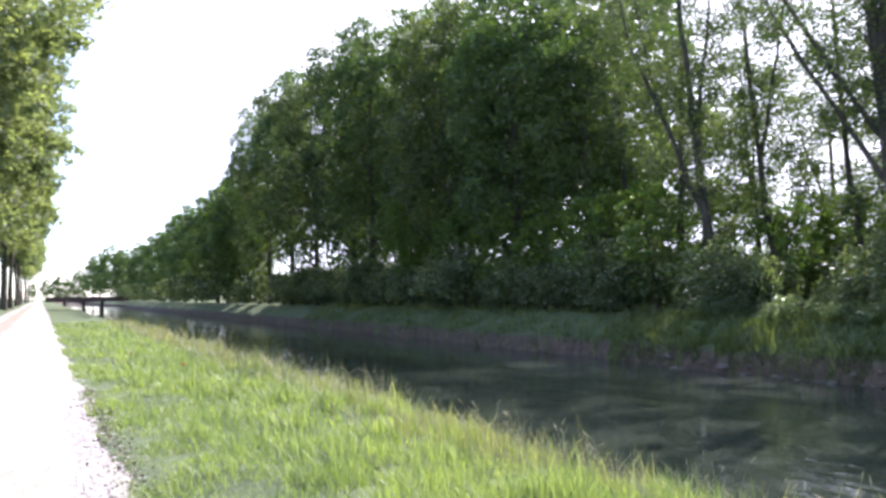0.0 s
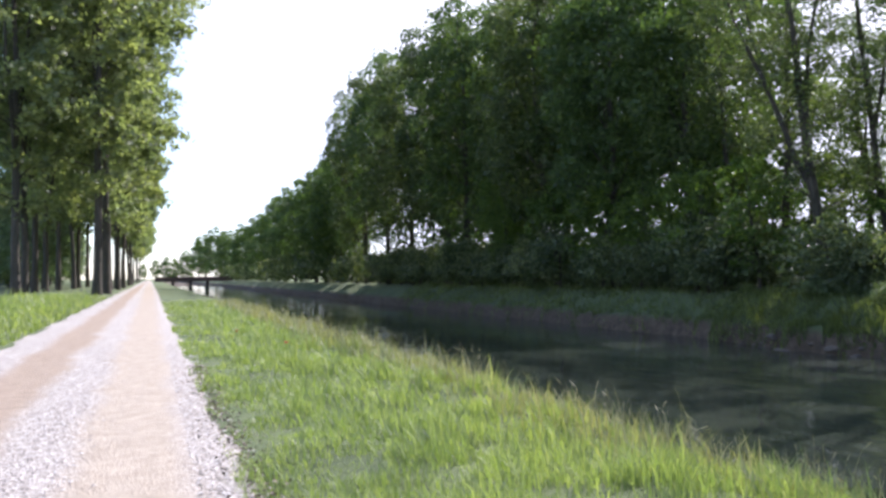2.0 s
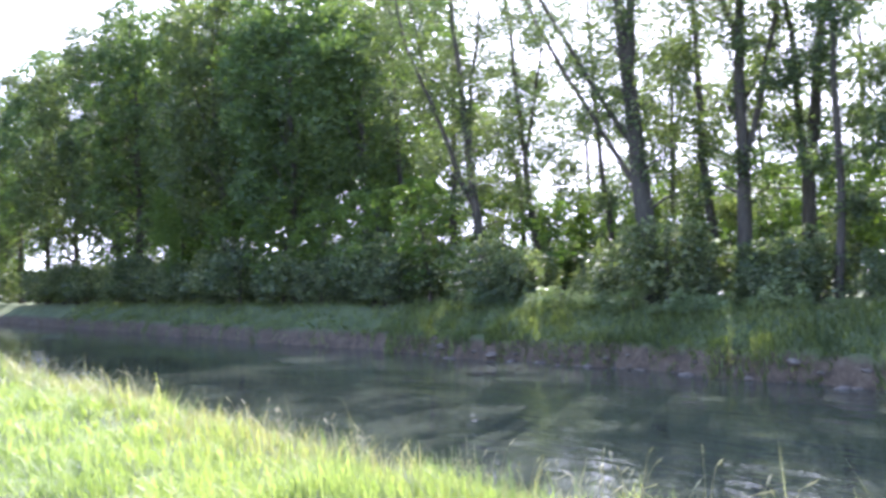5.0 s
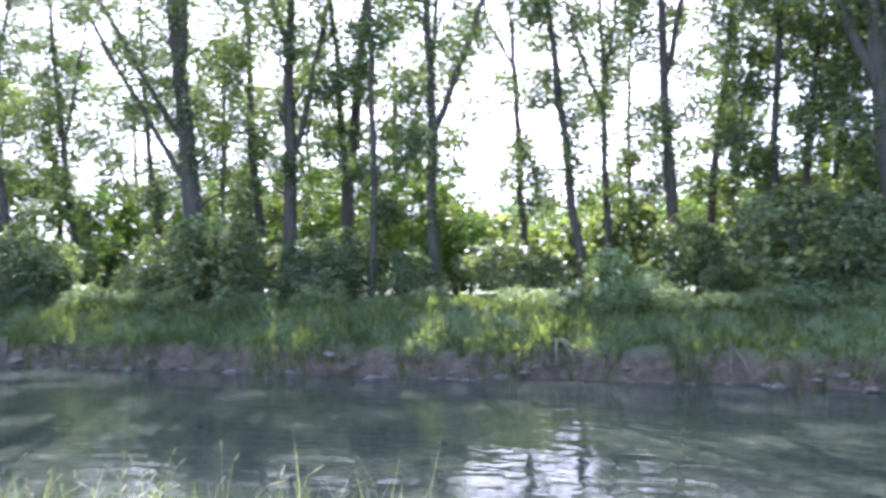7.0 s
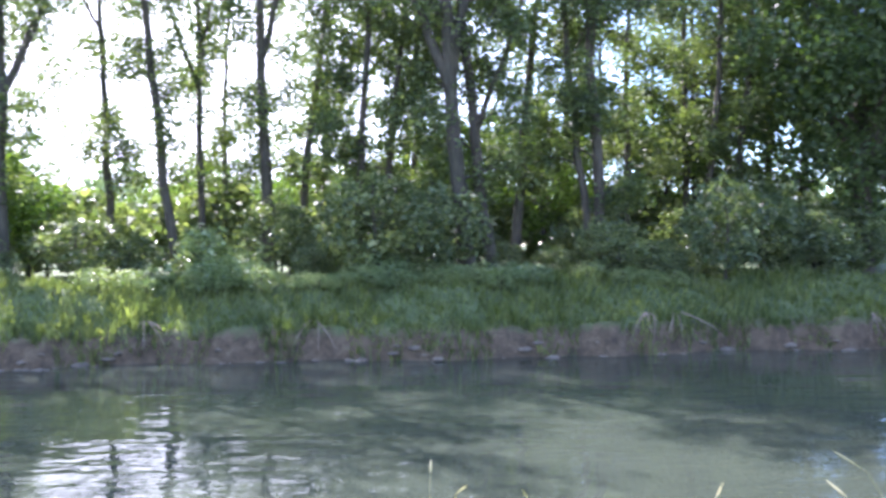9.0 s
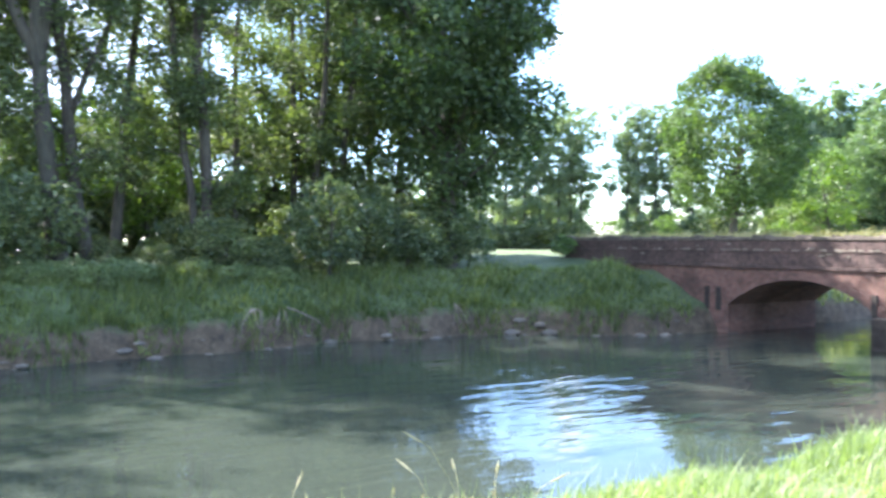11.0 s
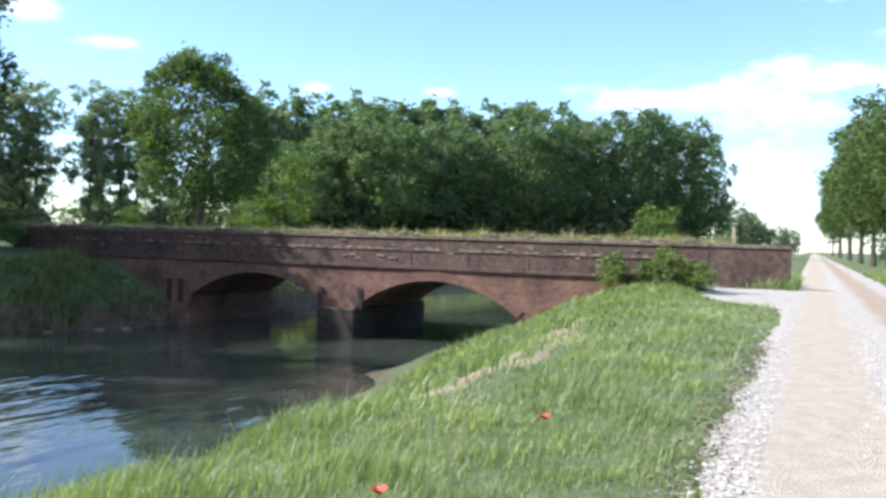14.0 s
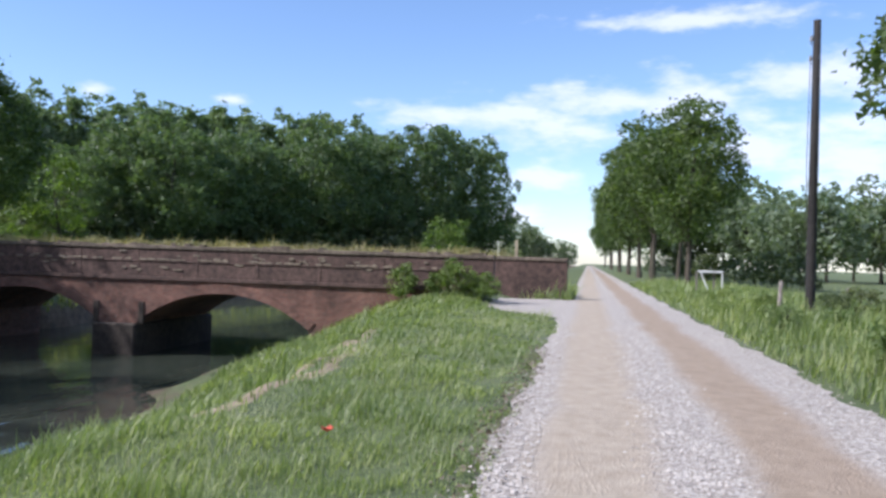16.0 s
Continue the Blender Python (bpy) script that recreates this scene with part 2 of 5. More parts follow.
def water_material():
    m, nt, sh, out = material("canal_water")
    tc = nt.nodes.new("ShaderNodeNewGeometry")
    mpn = nt.nodes.new("ShaderNodeMapping")
    mpn.inputs["Scale"].default_value = (1.0, 0.36, 1.0)
    mpn.inputs["Rotation"].default_value = (0, 0, radians(12))
    nt.links.new(tc.outputs["Position"], mpn.inputs[0])
    a = noise_node(nt, 1.7, 1.6, 0.5, mpn.outputs[0])
    b = noise_node(nt, 5.5, 1.2, 0.5, mpn.outputs[0])
    h = math_node(nt, "ADD", math_node(nt, "MULTIPLY", a.outputs["Fac"], 1.0), math_node(nt, "MULTIPLY", b.outputs["Fac"], 0.26))
    big = noise_node(nt, 0.12, 3.0)
    c = ramp(nt, big.outputs["Fac"], [(0.3, (0.035, 0.042, 0.031)), (0.7, (0.048, 0.057, 0.042))])
    nt.links.new(c.outputs[0], sh.inputs["Base Color"])
    sh.inputs["Roughness"].default_value = 0.02
    sh.inputs["IOR"].default_value = 1.333
    patch = noise_node(nt, 0.16, 3.0, 0.6, mpn.outputs[0])
    k = ramp(nt, patch.outputs["Fac"], [(0.40, (0.22, 0.22, 0.22)), (0.62, (1.25, 1.25, 1.25))])
    bumped(nt, sh, math_node(nt, "MULTIPLY", h, k.outputs[0]), 0.36, 0.12)
    return m


WATER = water_material()


def brick_material():
    m, nt, sh, out = material("weathered_brick")
    tc = nt.nodes.new("ShaderNodeNewGeometry")
    sp = nt.nodes.new("ShaderNodeSeparateXYZ")
    nt.links.new(tc.outputs["Position"], sp.inputs[0])
    cb = nt.nodes.new("ShaderNodeCombineXYZ")
    nt.links.new(math_node(nt, "ADD", sp.outputs[0], sp.outputs[1]), cb.inputs[0])
    nt.links.new(sp.outputs[2], cb.inputs[1])
    br = nt.nodes.new("ShaderNodeTexBrick")
    br.inputs["Scale"].default_value = 1.0
    br.inputs["Brick Width"].default_value, br.inputs["Row Height"].default_value, br.inputs["Mortar Size"].default_value = 0.26, 0.075, 0.008
    br.inputs["Color1"].default_value, br.inputs["Color2"].default_value = (0.25, 0.118, 0.084, 1), (0.165, 0.080, 0.060, 1)
    br.inputs["Mortar"].default_value = (0.22, 0.18, 0.15, 1)
    nt.links.new(cb.outputs[0], br.inputs["Vector"])
    n1 = noise_node(nt, 0.8, 6.0, 0.7)
    n2 = noise_node(nt, 5.0, 5.0, 0.7)
    st = ramp(nt, n1.outputs["Fac"], [(0.32, (0.42, 0.42, 0.42)), (0.5, (0.85, 0.82, 0.8)), (0.7, (1.25, 1.2, 1.15))])
    c = mixed(nt, 1.0, br.outputs["Color"], st.outputs[0], "MULTIPLY")
    s2 = ramp(nt, n2.outputs["Fac"], [(0.3, (0.65, 0.65, 0.65)), (0.7, (1.2, 1.2, 1.2))])
    c = mixed(nt, 1.0, c, s2.outputs[0], "MULTIPLY")
    nt.links.new(c, sh.inputs["Base Color"])
    sh.inputs["Roughness"].default_value = 0.93
    bumped(nt, sh, math_node(nt, "ADD", math_node(nt, "MULTIPLY", br.outputs["Fac"], -0.6), n2.outputs["Fac"]), 0.7, 0.03)
    return m


BRICK = brick_material()


def plain_rough(name, a, b, scale=6.0, rough=0.85, strength=0.5):
    m, nt, sh, out = material(name)
    n = noise_node(nt, scale, 6.0, 0.7)
    g = noise_node(nt, scale * 0.13, 3.0)
    c = ramp(nt, n.outputs["Fac"], [(0.3, a), (0.7, b)])
    gg = ramp(nt, g.outputs["Fac"], [(0.35, (0.7, 0.7, 0.7)), (0.65, (1.15, 1.15, 1.15))])
    nt.links.new(mixed(nt, 1.0, c.outputs[0], gg.outputs[0], "MULTIPLY"), sh.inputs["Base Color"])
    sh.inputs["Roughness"].default_value = rough
    bumped(nt, sh, n.outputs["Fac"], strength, 0.03)
    return m


PARAPET = plain_rough("mossy_dark_brick", (0.035, 0.022, 0.018), (0.165, 0.100, 0.078), 5.0)
COPING = plain_rough("lichened_coping", (0.065, 0.045, 0.034), (0.24, 0.19, 0.14), 7.0)
FOOTING = plain_rough("wet_stone", (0.018, 0.014, 0.011), (0.070, 0.054, 0.042), 4.0, 0.95)
MUDSTONE = plain_rough("bank_rubble", (0.085, 0.068, 0.049), (0.23, 0.190, 0.142), 4.0)
EARTH = plain_rough("dry_earth", (0.20, 0.15, 0.095), (0.36, 0.28, 0.19), 9.0)
POLE_WOOD = plain_rough("tarred_wood", (0.010, 0.009, 0.009), (0.032, 0.028, 0.025), 9.0)
ROOTWOOD = plain_rough("bare_root", (0.16, 0.12, 0.085), (0.34, 0.27, 0.20), 8.0)
LITTER = plain_rough("leaf_litter", (0.10, 0.078, 0.055), (0.26, 0.205, 0.15), 40.0)
STRAWPOST = plain_rough("sun_bleached_post", (0.30, 0.25, 0.16), (0.46, 0.40, 0.28), 9.0)
LICHEN = plain_rough("lichened_brick", (0.10, 0.075, 0.055), (0.34, 0.28, 0.20), 12.0)
GREY_WOOD = plain_rough("weathered_wood", (0.13, 0.11, 0.09), (0.26, 0.23, 0.20), 9.0)
WHITE_PAINT = plain_rough("white_paint", (0.62, 0.61, 0.58), (0.80, 0.80, 0.78), 8.0, 0.6, 0.1)
PETAL = plain_rough("poppy_red", (0.46, 0.045, 0.02), (0.60, 0.08, 0.03), 30.0, 0.6, 0.1)
STEM = plain_rough("green_stem", (0.07, 0.12, 0.03), (0.12, 0.18, 0.05), 20.0, 0.7, 0.1)
PORCELAIN = plain_rough("insulator", (0.20, 0.19, 0.18), (0.4, 0.39, 0.37), 20.0, 0.3, 0.1)


# ---- mesh helpers ----
def mesh_from(name, verts, faces, mat, smooth=False):
    me = bpy.data.meshes.new(name)
    me.from_pydata([tuple(v) for v in verts], [], faces)
    me.materials.append(mat)
    if smooth:
        me.polygons.foreach_set("use_smooth", [True] * len(me.polygons))
    me.update()
    return me


def quick_mesh(name, verts, polys, mat):
    """A mesh from arrays: verts (n, 3), polys (m, k) with one k."""
    verts, polys = np.asarray(verts, np.float32), np.asarray(polys, np.int32)
    me = bpy.data.meshes.new(name)
    m, k = polys.shape
    me.vertices.add(len(verts))
    me.vertices.foreach_set("co", verts.ravel())
    me.loops.add(m * k)
    me.loops.foreach_set("vertex_index", polys.ravel())
    me.polygons.add(m)
    me.polygons.foreach_set("loop_start", np.arange(0, m * k, k, dtype=np.int32))
    me.update(calc_edges=True)
    me.materials.append(mat)
    return me


def child(name, me, parent, label=""):
    ob = new(name, me)
    ob.parent = parent
    return tagged(ob, label)


def part(name, bm, mat, parent=None, label=""):
    me = bpy.data.meshes.new(name)
    bm.to_mesh(me)
    bm.free()
    me.materials.append(mat)
    ob = new(name, me)
    if parent:
        ob.parent = parent
    return tagged(ob, label)


def box_bm(x0, x1, y0, y1, z0, z1, bevel=0.0):
    bm = bmesh.new()
    bmesh.ops.create_cube(bm, size=1)
    for v in bm.verts:
        v.co = Vector(((x0 + x1) / 2 + v.co.x * (x1 - x0), (y0 + y1) / 2 + v.co.y * (y1 - y0), (z0 + z1) / 2 + v.co.z * (z1 - z0)))
    if bevel:
        bmesh.ops.bevel(bm, geom=bm.edges[:], offset=bevel, segments=1, affect="EDGES")
    return bm


def tube(points, radii, sides=8):
    """Vertices and quads of a tapered tube along points."""
    P = np.asarray(points, float)
    d = np.gradient(P, axis=0)
    d /= np.linalg.norm(d, axis=1)[:, None] + 1e-9
    ref = np.array([1.0, 0.17, 0.05])
    u = np.cross(d, ref); u /= np.linalg.norm(u, axis=1)[:, None] + 1e-9
    v = np.cross(d, u)
    a = np.linspace(0, 2 * np.pi, sides, endpoint=False)
    V = P[:, None] + np.asarray(radii)[:, None, None] * (np.cos(a)[None, :, None] * u[:, None] + np.sin(a)[None, :, None] * v[:, None])
    q = []
    for i in range(len(P) - 1):
        for j in range(sides):
            k = (j + 1) % sides
            q.append((i * sides + j, i * sides + k, (i + 1) * sides + k, (i + 1) * sides + j))
    return V.reshape(-1, 3), q


class Pile:
    """Gathers tubes into one mesh."""
    def __init__(self):
        self.v, self.f, self.n = [], [], 0

    def add(self, v, f):
        self.v.append(v)
        self.f += [tuple(i + self.n for i in q) for q in f]
        self.n += len(v)

    def mesh(self, name, mat):
        return quick_mesh(name, np.concatenate(self.v), self.f, mat)


def leaf_quads(rng, centres, size, flat=0.35):
    """Small folded leaf sprays, each a bent diamond, at the given centres."""
    n = len(centres)
    d = rng.normal(size=(n, 3)); d[:, 2] *= flat + 0.4
    d /= np.linalg.norm(d, axis=1)[:, None]
    e = rng.normal(size=(n, 3)); e -= (e * d).sum(1)[:, None] * d
    e /= np.linalg.norm(e, axis=1)[:, None]
    nrm = np.cross(d, e)
    s = size * rng.uniform(0.6, 1.4, n)[:, None]
    V = np.stack([centres - d * s * 0.6 + e * s * 0.42, centres + d * s * 0.75 + nrm * s * 0.15, centres - d * s * 0.35 - e * s * 0.48], 1).reshape(-1, 3)
    return V, np.arange(3 * n).reshape(-1, 3)


def plant_tree(name, meshes, m, label, group, category="tree"):
    root = new(name)
    root.empty_display_size = 0.3
    child("trunk", meshes[0], root)
    child("crown", meshes[1], root)
    root.matrix_basis = m
    return tagged(root, label, category, group)


def at(az, dist):
    return dist * math.sin(radians(az)), dist * math.cos(radians(az))


# ---- ground ----
def smooth(a, b, v):
    t = np.clip((v - a) / (b - a), 0, 1)
    return t * t * (3 - 2 * t)


WATER_Z = -2.5
def far_edge(y):
    """x of the far waterline."""
    return 31.0 - 4.6 * smooth(-20, -30, y) + 4.0 * smooth(-38, -55, y) + 0.35 * np.sin(y * 0.31) + 0.25 * np.sin(y * 0.83 + 1) + 0.14 * np.sin(y * 2.1 + np.sin(y * 0.7)) + 0.08 * np.sin(y * 4.7)


def near_crest(y):
    """x at which the near verge breaks into the slope to the water."""
    return 4.30 + 0.60 * smooth(-2, 6, y) - 0.10 * smooth(0, -6, y) + 1.2 * smooth(-10, -24, y) + 0.38 * np.exp(-((y + 2.5) / 3.5) ** 2) + 0.12 * np.sin(y * 0.5)


def terrain(x, y):
    x, y = np.asarray(x, float), np.asarray(y, float)
    c, f = near_crest(y), far_edge(y)
    n = 0.07 * np.sin(x * 1.3 + y * 0.7) + 0.06 * np.sin(y * 1.9 - x * 0.8) + 0.05 * np.sin(x * 3.1 + y * 2.7)
    z = -0.07 * smooth(0.9, 4.0, x)
    z = z - (0.55 - 0.20 * smooth(-12, -26, y)) * (np.sqrt((x - c) ** 2 + 0.15) + (x - c)) / 2 * (1 + 0.05 * np.sin(y * 1.7))
    z = np.maximum(z, -3.6)
    rise = -3.6 + 2.2 * smooth(f - 0.6, f + 0.55, x) + 1.45 * smooth(f + 0.3, f + 3.6, x) + 0.12 * np.sin(y * 2.3 + np.sin(y * 0.9) * 2) * smooth(f - 0.6, f, x) * smooth(f + 1.5, f + 0.4, x)
    lump = 0.16 * np.sin(x * 1.9 + y * 1.1) * np.sin(y * 1.6 - x * 0.7) + 0.08 * np.sin(x * 3.7 - y * 2.9)
    rise = rise + lump * smooth(f + 0.2, f + 1.2, x) * smooth(f + 9, f + 5, x)
    z = np.where(x > f - 0.8, rise, z)
    z = z + n * (smooth(0.9, 1.6, x) + smooth(-3.4, -4.2, x)) * 0.6
    # the verge west of the road lies slightly higher, the bridge ramp lifts the bank
    z = z + 0.12 * smooth(-3.3, -4.6, x)
    ramp_w = smooth(-25, -31.5, y) * smooth(-44, -38, y)
    z = z + 0.5 * ramp_w * smooth(2.4, 5.0, x) * smooth(12, 7, x)
    z = z + 0.6 * ramp_w * smooth(30, 36, x) * (x > 27)
    return z


def axis_steps(spans):
    out = []
    for a, b, s in spans:
        out += list(np.arange(a, b - 1e-6, s))
    return np.array(out + [spans[-1][1]])


gx = axis_steps([(-1500, -300, 300), (-300, -60, 30), (-60, -10, 5), (-10, -4, 0.6), (-4, 14, 0.3), (14, 25, 1.1), (25, 30, 0.5), (30, 36, 0.2), (36, 38, 0.5), (38, 60, 2), (60, 300, 30), (300, 1500, 300)])
gy = axis_steps([(-1500, -300, 200), (-300, -60, 8), (-60, -42, 1.2), (-42, 40, 0.5), (40, 140, 3), (140, 400, 20), (400, 1500, 200)])
X, Y = np.meshgrid(gx, gy)
V = np.stack([X, Y, terrain(X, Y)], -1).reshape(-1, 3)
nx, ny = len(gx), len(gy)
I = np.arange(nx * ny).reshape(ny, nx)
Q = np.stack([I[:-1, :-1], I[:-1, 1:], I[1:, 1:], I[1:, :-1]], -1).reshape(-1, 4)
ground = tagged(new("ground", quick_mesh("ground", V, Q, GROUND)), "grassy meadow ground with muddy canal banks", "ground", kind="structure")
for p in ground.data.polygons:
    p.use_smooth = True

wy = np.arange(-420, 421, 20.0)
V = np.array([(x, y, WATER_Z) for y in wy for x in (3.5, 14.0, 24.0, 36.0)])
Q = [(4 * i + k, 4 * i + k + 1, 4 * i + k + 5, 4 * i + k + 4) for i in range(len(wy) - 1) for k in range(3)]
tagged(new("water", quick_mesh("water", V, Q, WATER)), "murky grey-green canal water with gentle ripples", "canal water", kind="structure")

rng = np.random.default_rng(5)
ry = axis_steps([(-600, -60, 12), (-60, -20, 0.4), (-20, 20, 0.2), (20, 80, 0.5), (80, 600, 15)])
cols = 9
V = []
for y in ry:
    l = -3.15 + 0.08 * math.sin(y * 0.9) + 0.05 * math.sin(y * 2.7 + 1) + rng.normal(0, 0.03)
    r = 0.80 + 0.06 * math.sin(y * 0.8 + 2) + 0.04 * math.sin(y * 2.3) + rng.normal(0, 0.025)
    r += 2.6 * float(smooth(-24.5, -29.0, y) * smooth(-37.2, -35.8, y))
    for k in range(cols):
        x = l + (r - l) * k / (cols - 1)
        e = min(k, cols - 1 - k)
        V.append((x, y, max(0.0, float(terrain(x, y))) * (x > 0.9) + 0.012 + (0.03 if e else 0.0) - (0.018 if k in (2, 6) else 0.0)))
Q = [(i * cols + k, i * cols + k + 1, (i + 1) * cols + k + 1, (i + 1) * cols + k) for i in range(len(ry) - 1) for k in range(cols - 1)]
tagged(new("road", quick_mesh("road", V, Q, ROAD)), "pale gravel towpath with two tan wheel tracks", "gravel road", kind="structure")


# ---- bridge ----
BY0, BY1 = -31.0, -37.3
ARCHES = ((18.8, 25.8), (10.3, 17.3))
SPRING, CROWN, STRING = -1.25, 0.0, 0.42


def arch_z(x):
    for a, b in ARCHES:
        if a < x < b:
            h, r0 = (b - a) / 2, CROWN - SPRING
            R = (h * h + r0 * r0) / (2 * r0)
            return CROWN - R + math.sqrt(R * R - (x - (a + b) / 2) ** 2)
    return None


def strip_wall(x0, x1, y0, y1, top, low, step=0.25):
    """A wall between x0 and x1 whose underside follows low(x)."""
    xs = np.linspace(x0, x1, max(2, int((x1 - x0) / step)))
    bm = bmesh.new()
    prev = None
    for x in xs:
        zl = low(x)
        ring = [bm.verts.new(c) for c in ((x, y0, zl), (x, y0, top), (x, y1, top), (x, y1, zl))]
        if prev:
            for k in range(4):
                bm.faces.new((prev[k], prev[(k + 1) % 4], ring[(k + 1) % 4], ring[k]))
        else:
            bm.faces.new(ring)
        prev = ring
    bm.faces.new(prev[::-1])
    bmesh.ops.recalc_face_normals(bm, faces=bm.faces)
    return bm


bridge = tagged(new("bridge"), "old red brick road bridge with two low arches", "bridge")
for a, b in ARCHES:
    part("vault", strip_wall(a, b, BY0, BY1, STRING, lambda x, a=a, b=b: arch_z(min(max(x, a + 1e-4), b - 1e-4))), BRICK, bridge)
    for y0, y1 in ((BY0 + 0.05, BY0 - 0.3), (BY1 + 0.3, BY1 - 0.05)):
        h, r0 = (b - a) / 2, CROWN - SPRING
        R = (h * h + r0 * r0) / (2 * r0)
        th = math.asin(h / R)
        bm = bmesh.new()
        prev = None
        for t in np.linspace(-th, th, 30):
            c = ((a + b) / 2, CROWN - R)
            ring = [bm.verts.new((c[0] + rr * math.sin(t), yy, c[1] + rr * math.cos(t))) for rr, yy in ((R - 0.004, y0), (R + 0.36, y0), (R + 0.36, y1), (R - 0.004, y1))]
            if prev:
                for k in range(4):
                    bm.faces.new((prev[k], prev[(k + 1) % 4], ring[(k + 1) % 4], ring[k]))
            prev = ring
        bmesh.ops.recalc_face_normals(bm, faces=bm.faces)
        part("arch_ring", bm, BRICK, bridge)
part("pier", box_bm(17.3, 18.8, BY1, BY0, -3.6, STRING), BRICK, bridge)
part("footing", box_bm(17.15, 18.95, BY1 - 0.25, BY0 + 0.35, -3.6, -1.28, 0.06), FOOTING, bridge, "dark wet stone pier footing")
part("abutment", box_bm(25.8, 38.0, BY1, BY0, -3.6, STRING), BRICK, bridge)
part("abutment", box_bm(4.2, 10.3, BY1, BY0, -3.6, STRING), BRICK, bridge)
for y0, y1 in ((BY0 - 0.02, BY0 + 0.09), (BY1 - 0.09, BY1 + 0.02)):
    part("string_course", box_bm(3.6, 38.0, y0, y1, STRING, STRING + 0.16, 0.02), PARAPET, bridge, "projecting dark brick string course")
part("deck", box_bm(4.2, 38.0, BY1 + 0.45, BY0 - 0.45, STRING, STRING + 0.2), ROAD, bridge, "gravel deck")
for y0, y1, x0 in ((BY0 - 0.45, BY0, 3.4), (BY1, BY1 + 0.45, 0.9)):
    part("parapet", box_bm(x0, 37.0, y0, y1, -0.1 if x0 < 2 else STRING + 0.16, 1.62, 0.02), PARAPET, bridge, "dark mossy brick parapet")
    part("coping", box_bm(x0 - 0.03, 37.03, y0 - 0.05, y1 + 0.05, 1.62, 1.78, 0.03), COPING, bridge, "worn lichen-spotted coping")

for y0, y1 in ((BY0 - 0.02, BY0 + 0.05), (BY1 - 0.05, BY1 + 0.02)):
    part("ledge", box_bm(3.5, 36.9, y0 + 0.0, y1 - 0.02 if y1 > BY0 else y1, 1.13, 1.19, 0.012), PARAPET, bridge, "thin brick ledge with lichen")

rng = np.random.default_rng(12)
for x in np.arange(5.0, 36.5, 2.45):
    part("pilaster", box_bm(x, x + 0.16, BY0 - 0.01, BY0 + 0.018, STRING + 0.17, 1.60, 0.006), PARAPET, bridge, "upright brick strip")
# added dark boxes stand in for dark marks beside the springing of the arches
for x in (16.95, 18.85, 26.2, 26.85):
    part("dark_strip", box_bm(x, x + 0.22, BY0 - 0.02, BY0 + 0.10, -1.5 if x > 20 else -1.28, -0.45, 0.015), FOOTING, bridge, "dark upright strip beside the arch springing")
# displaced lumps of old coping
for k in range(60):
    x = rng.uniform(3.6, 36.5)
    w = rng.uniform(0.15, 0.5)
    part("coping_brick", box_bm(x, x + w, BY0 - 0.30 + rng.uniform(-0.1, 0.05), BY0 + rng.uniform(0.0, 0.06), 1.775, 1.78 + rng.uniform(0.03, 0.10), 0.012), COPING, bridge)

# ---- trees ----
def unit(v):
    return v / (np.linalg.norm(v, axis=-1, keepdims=True) + 1e-9)


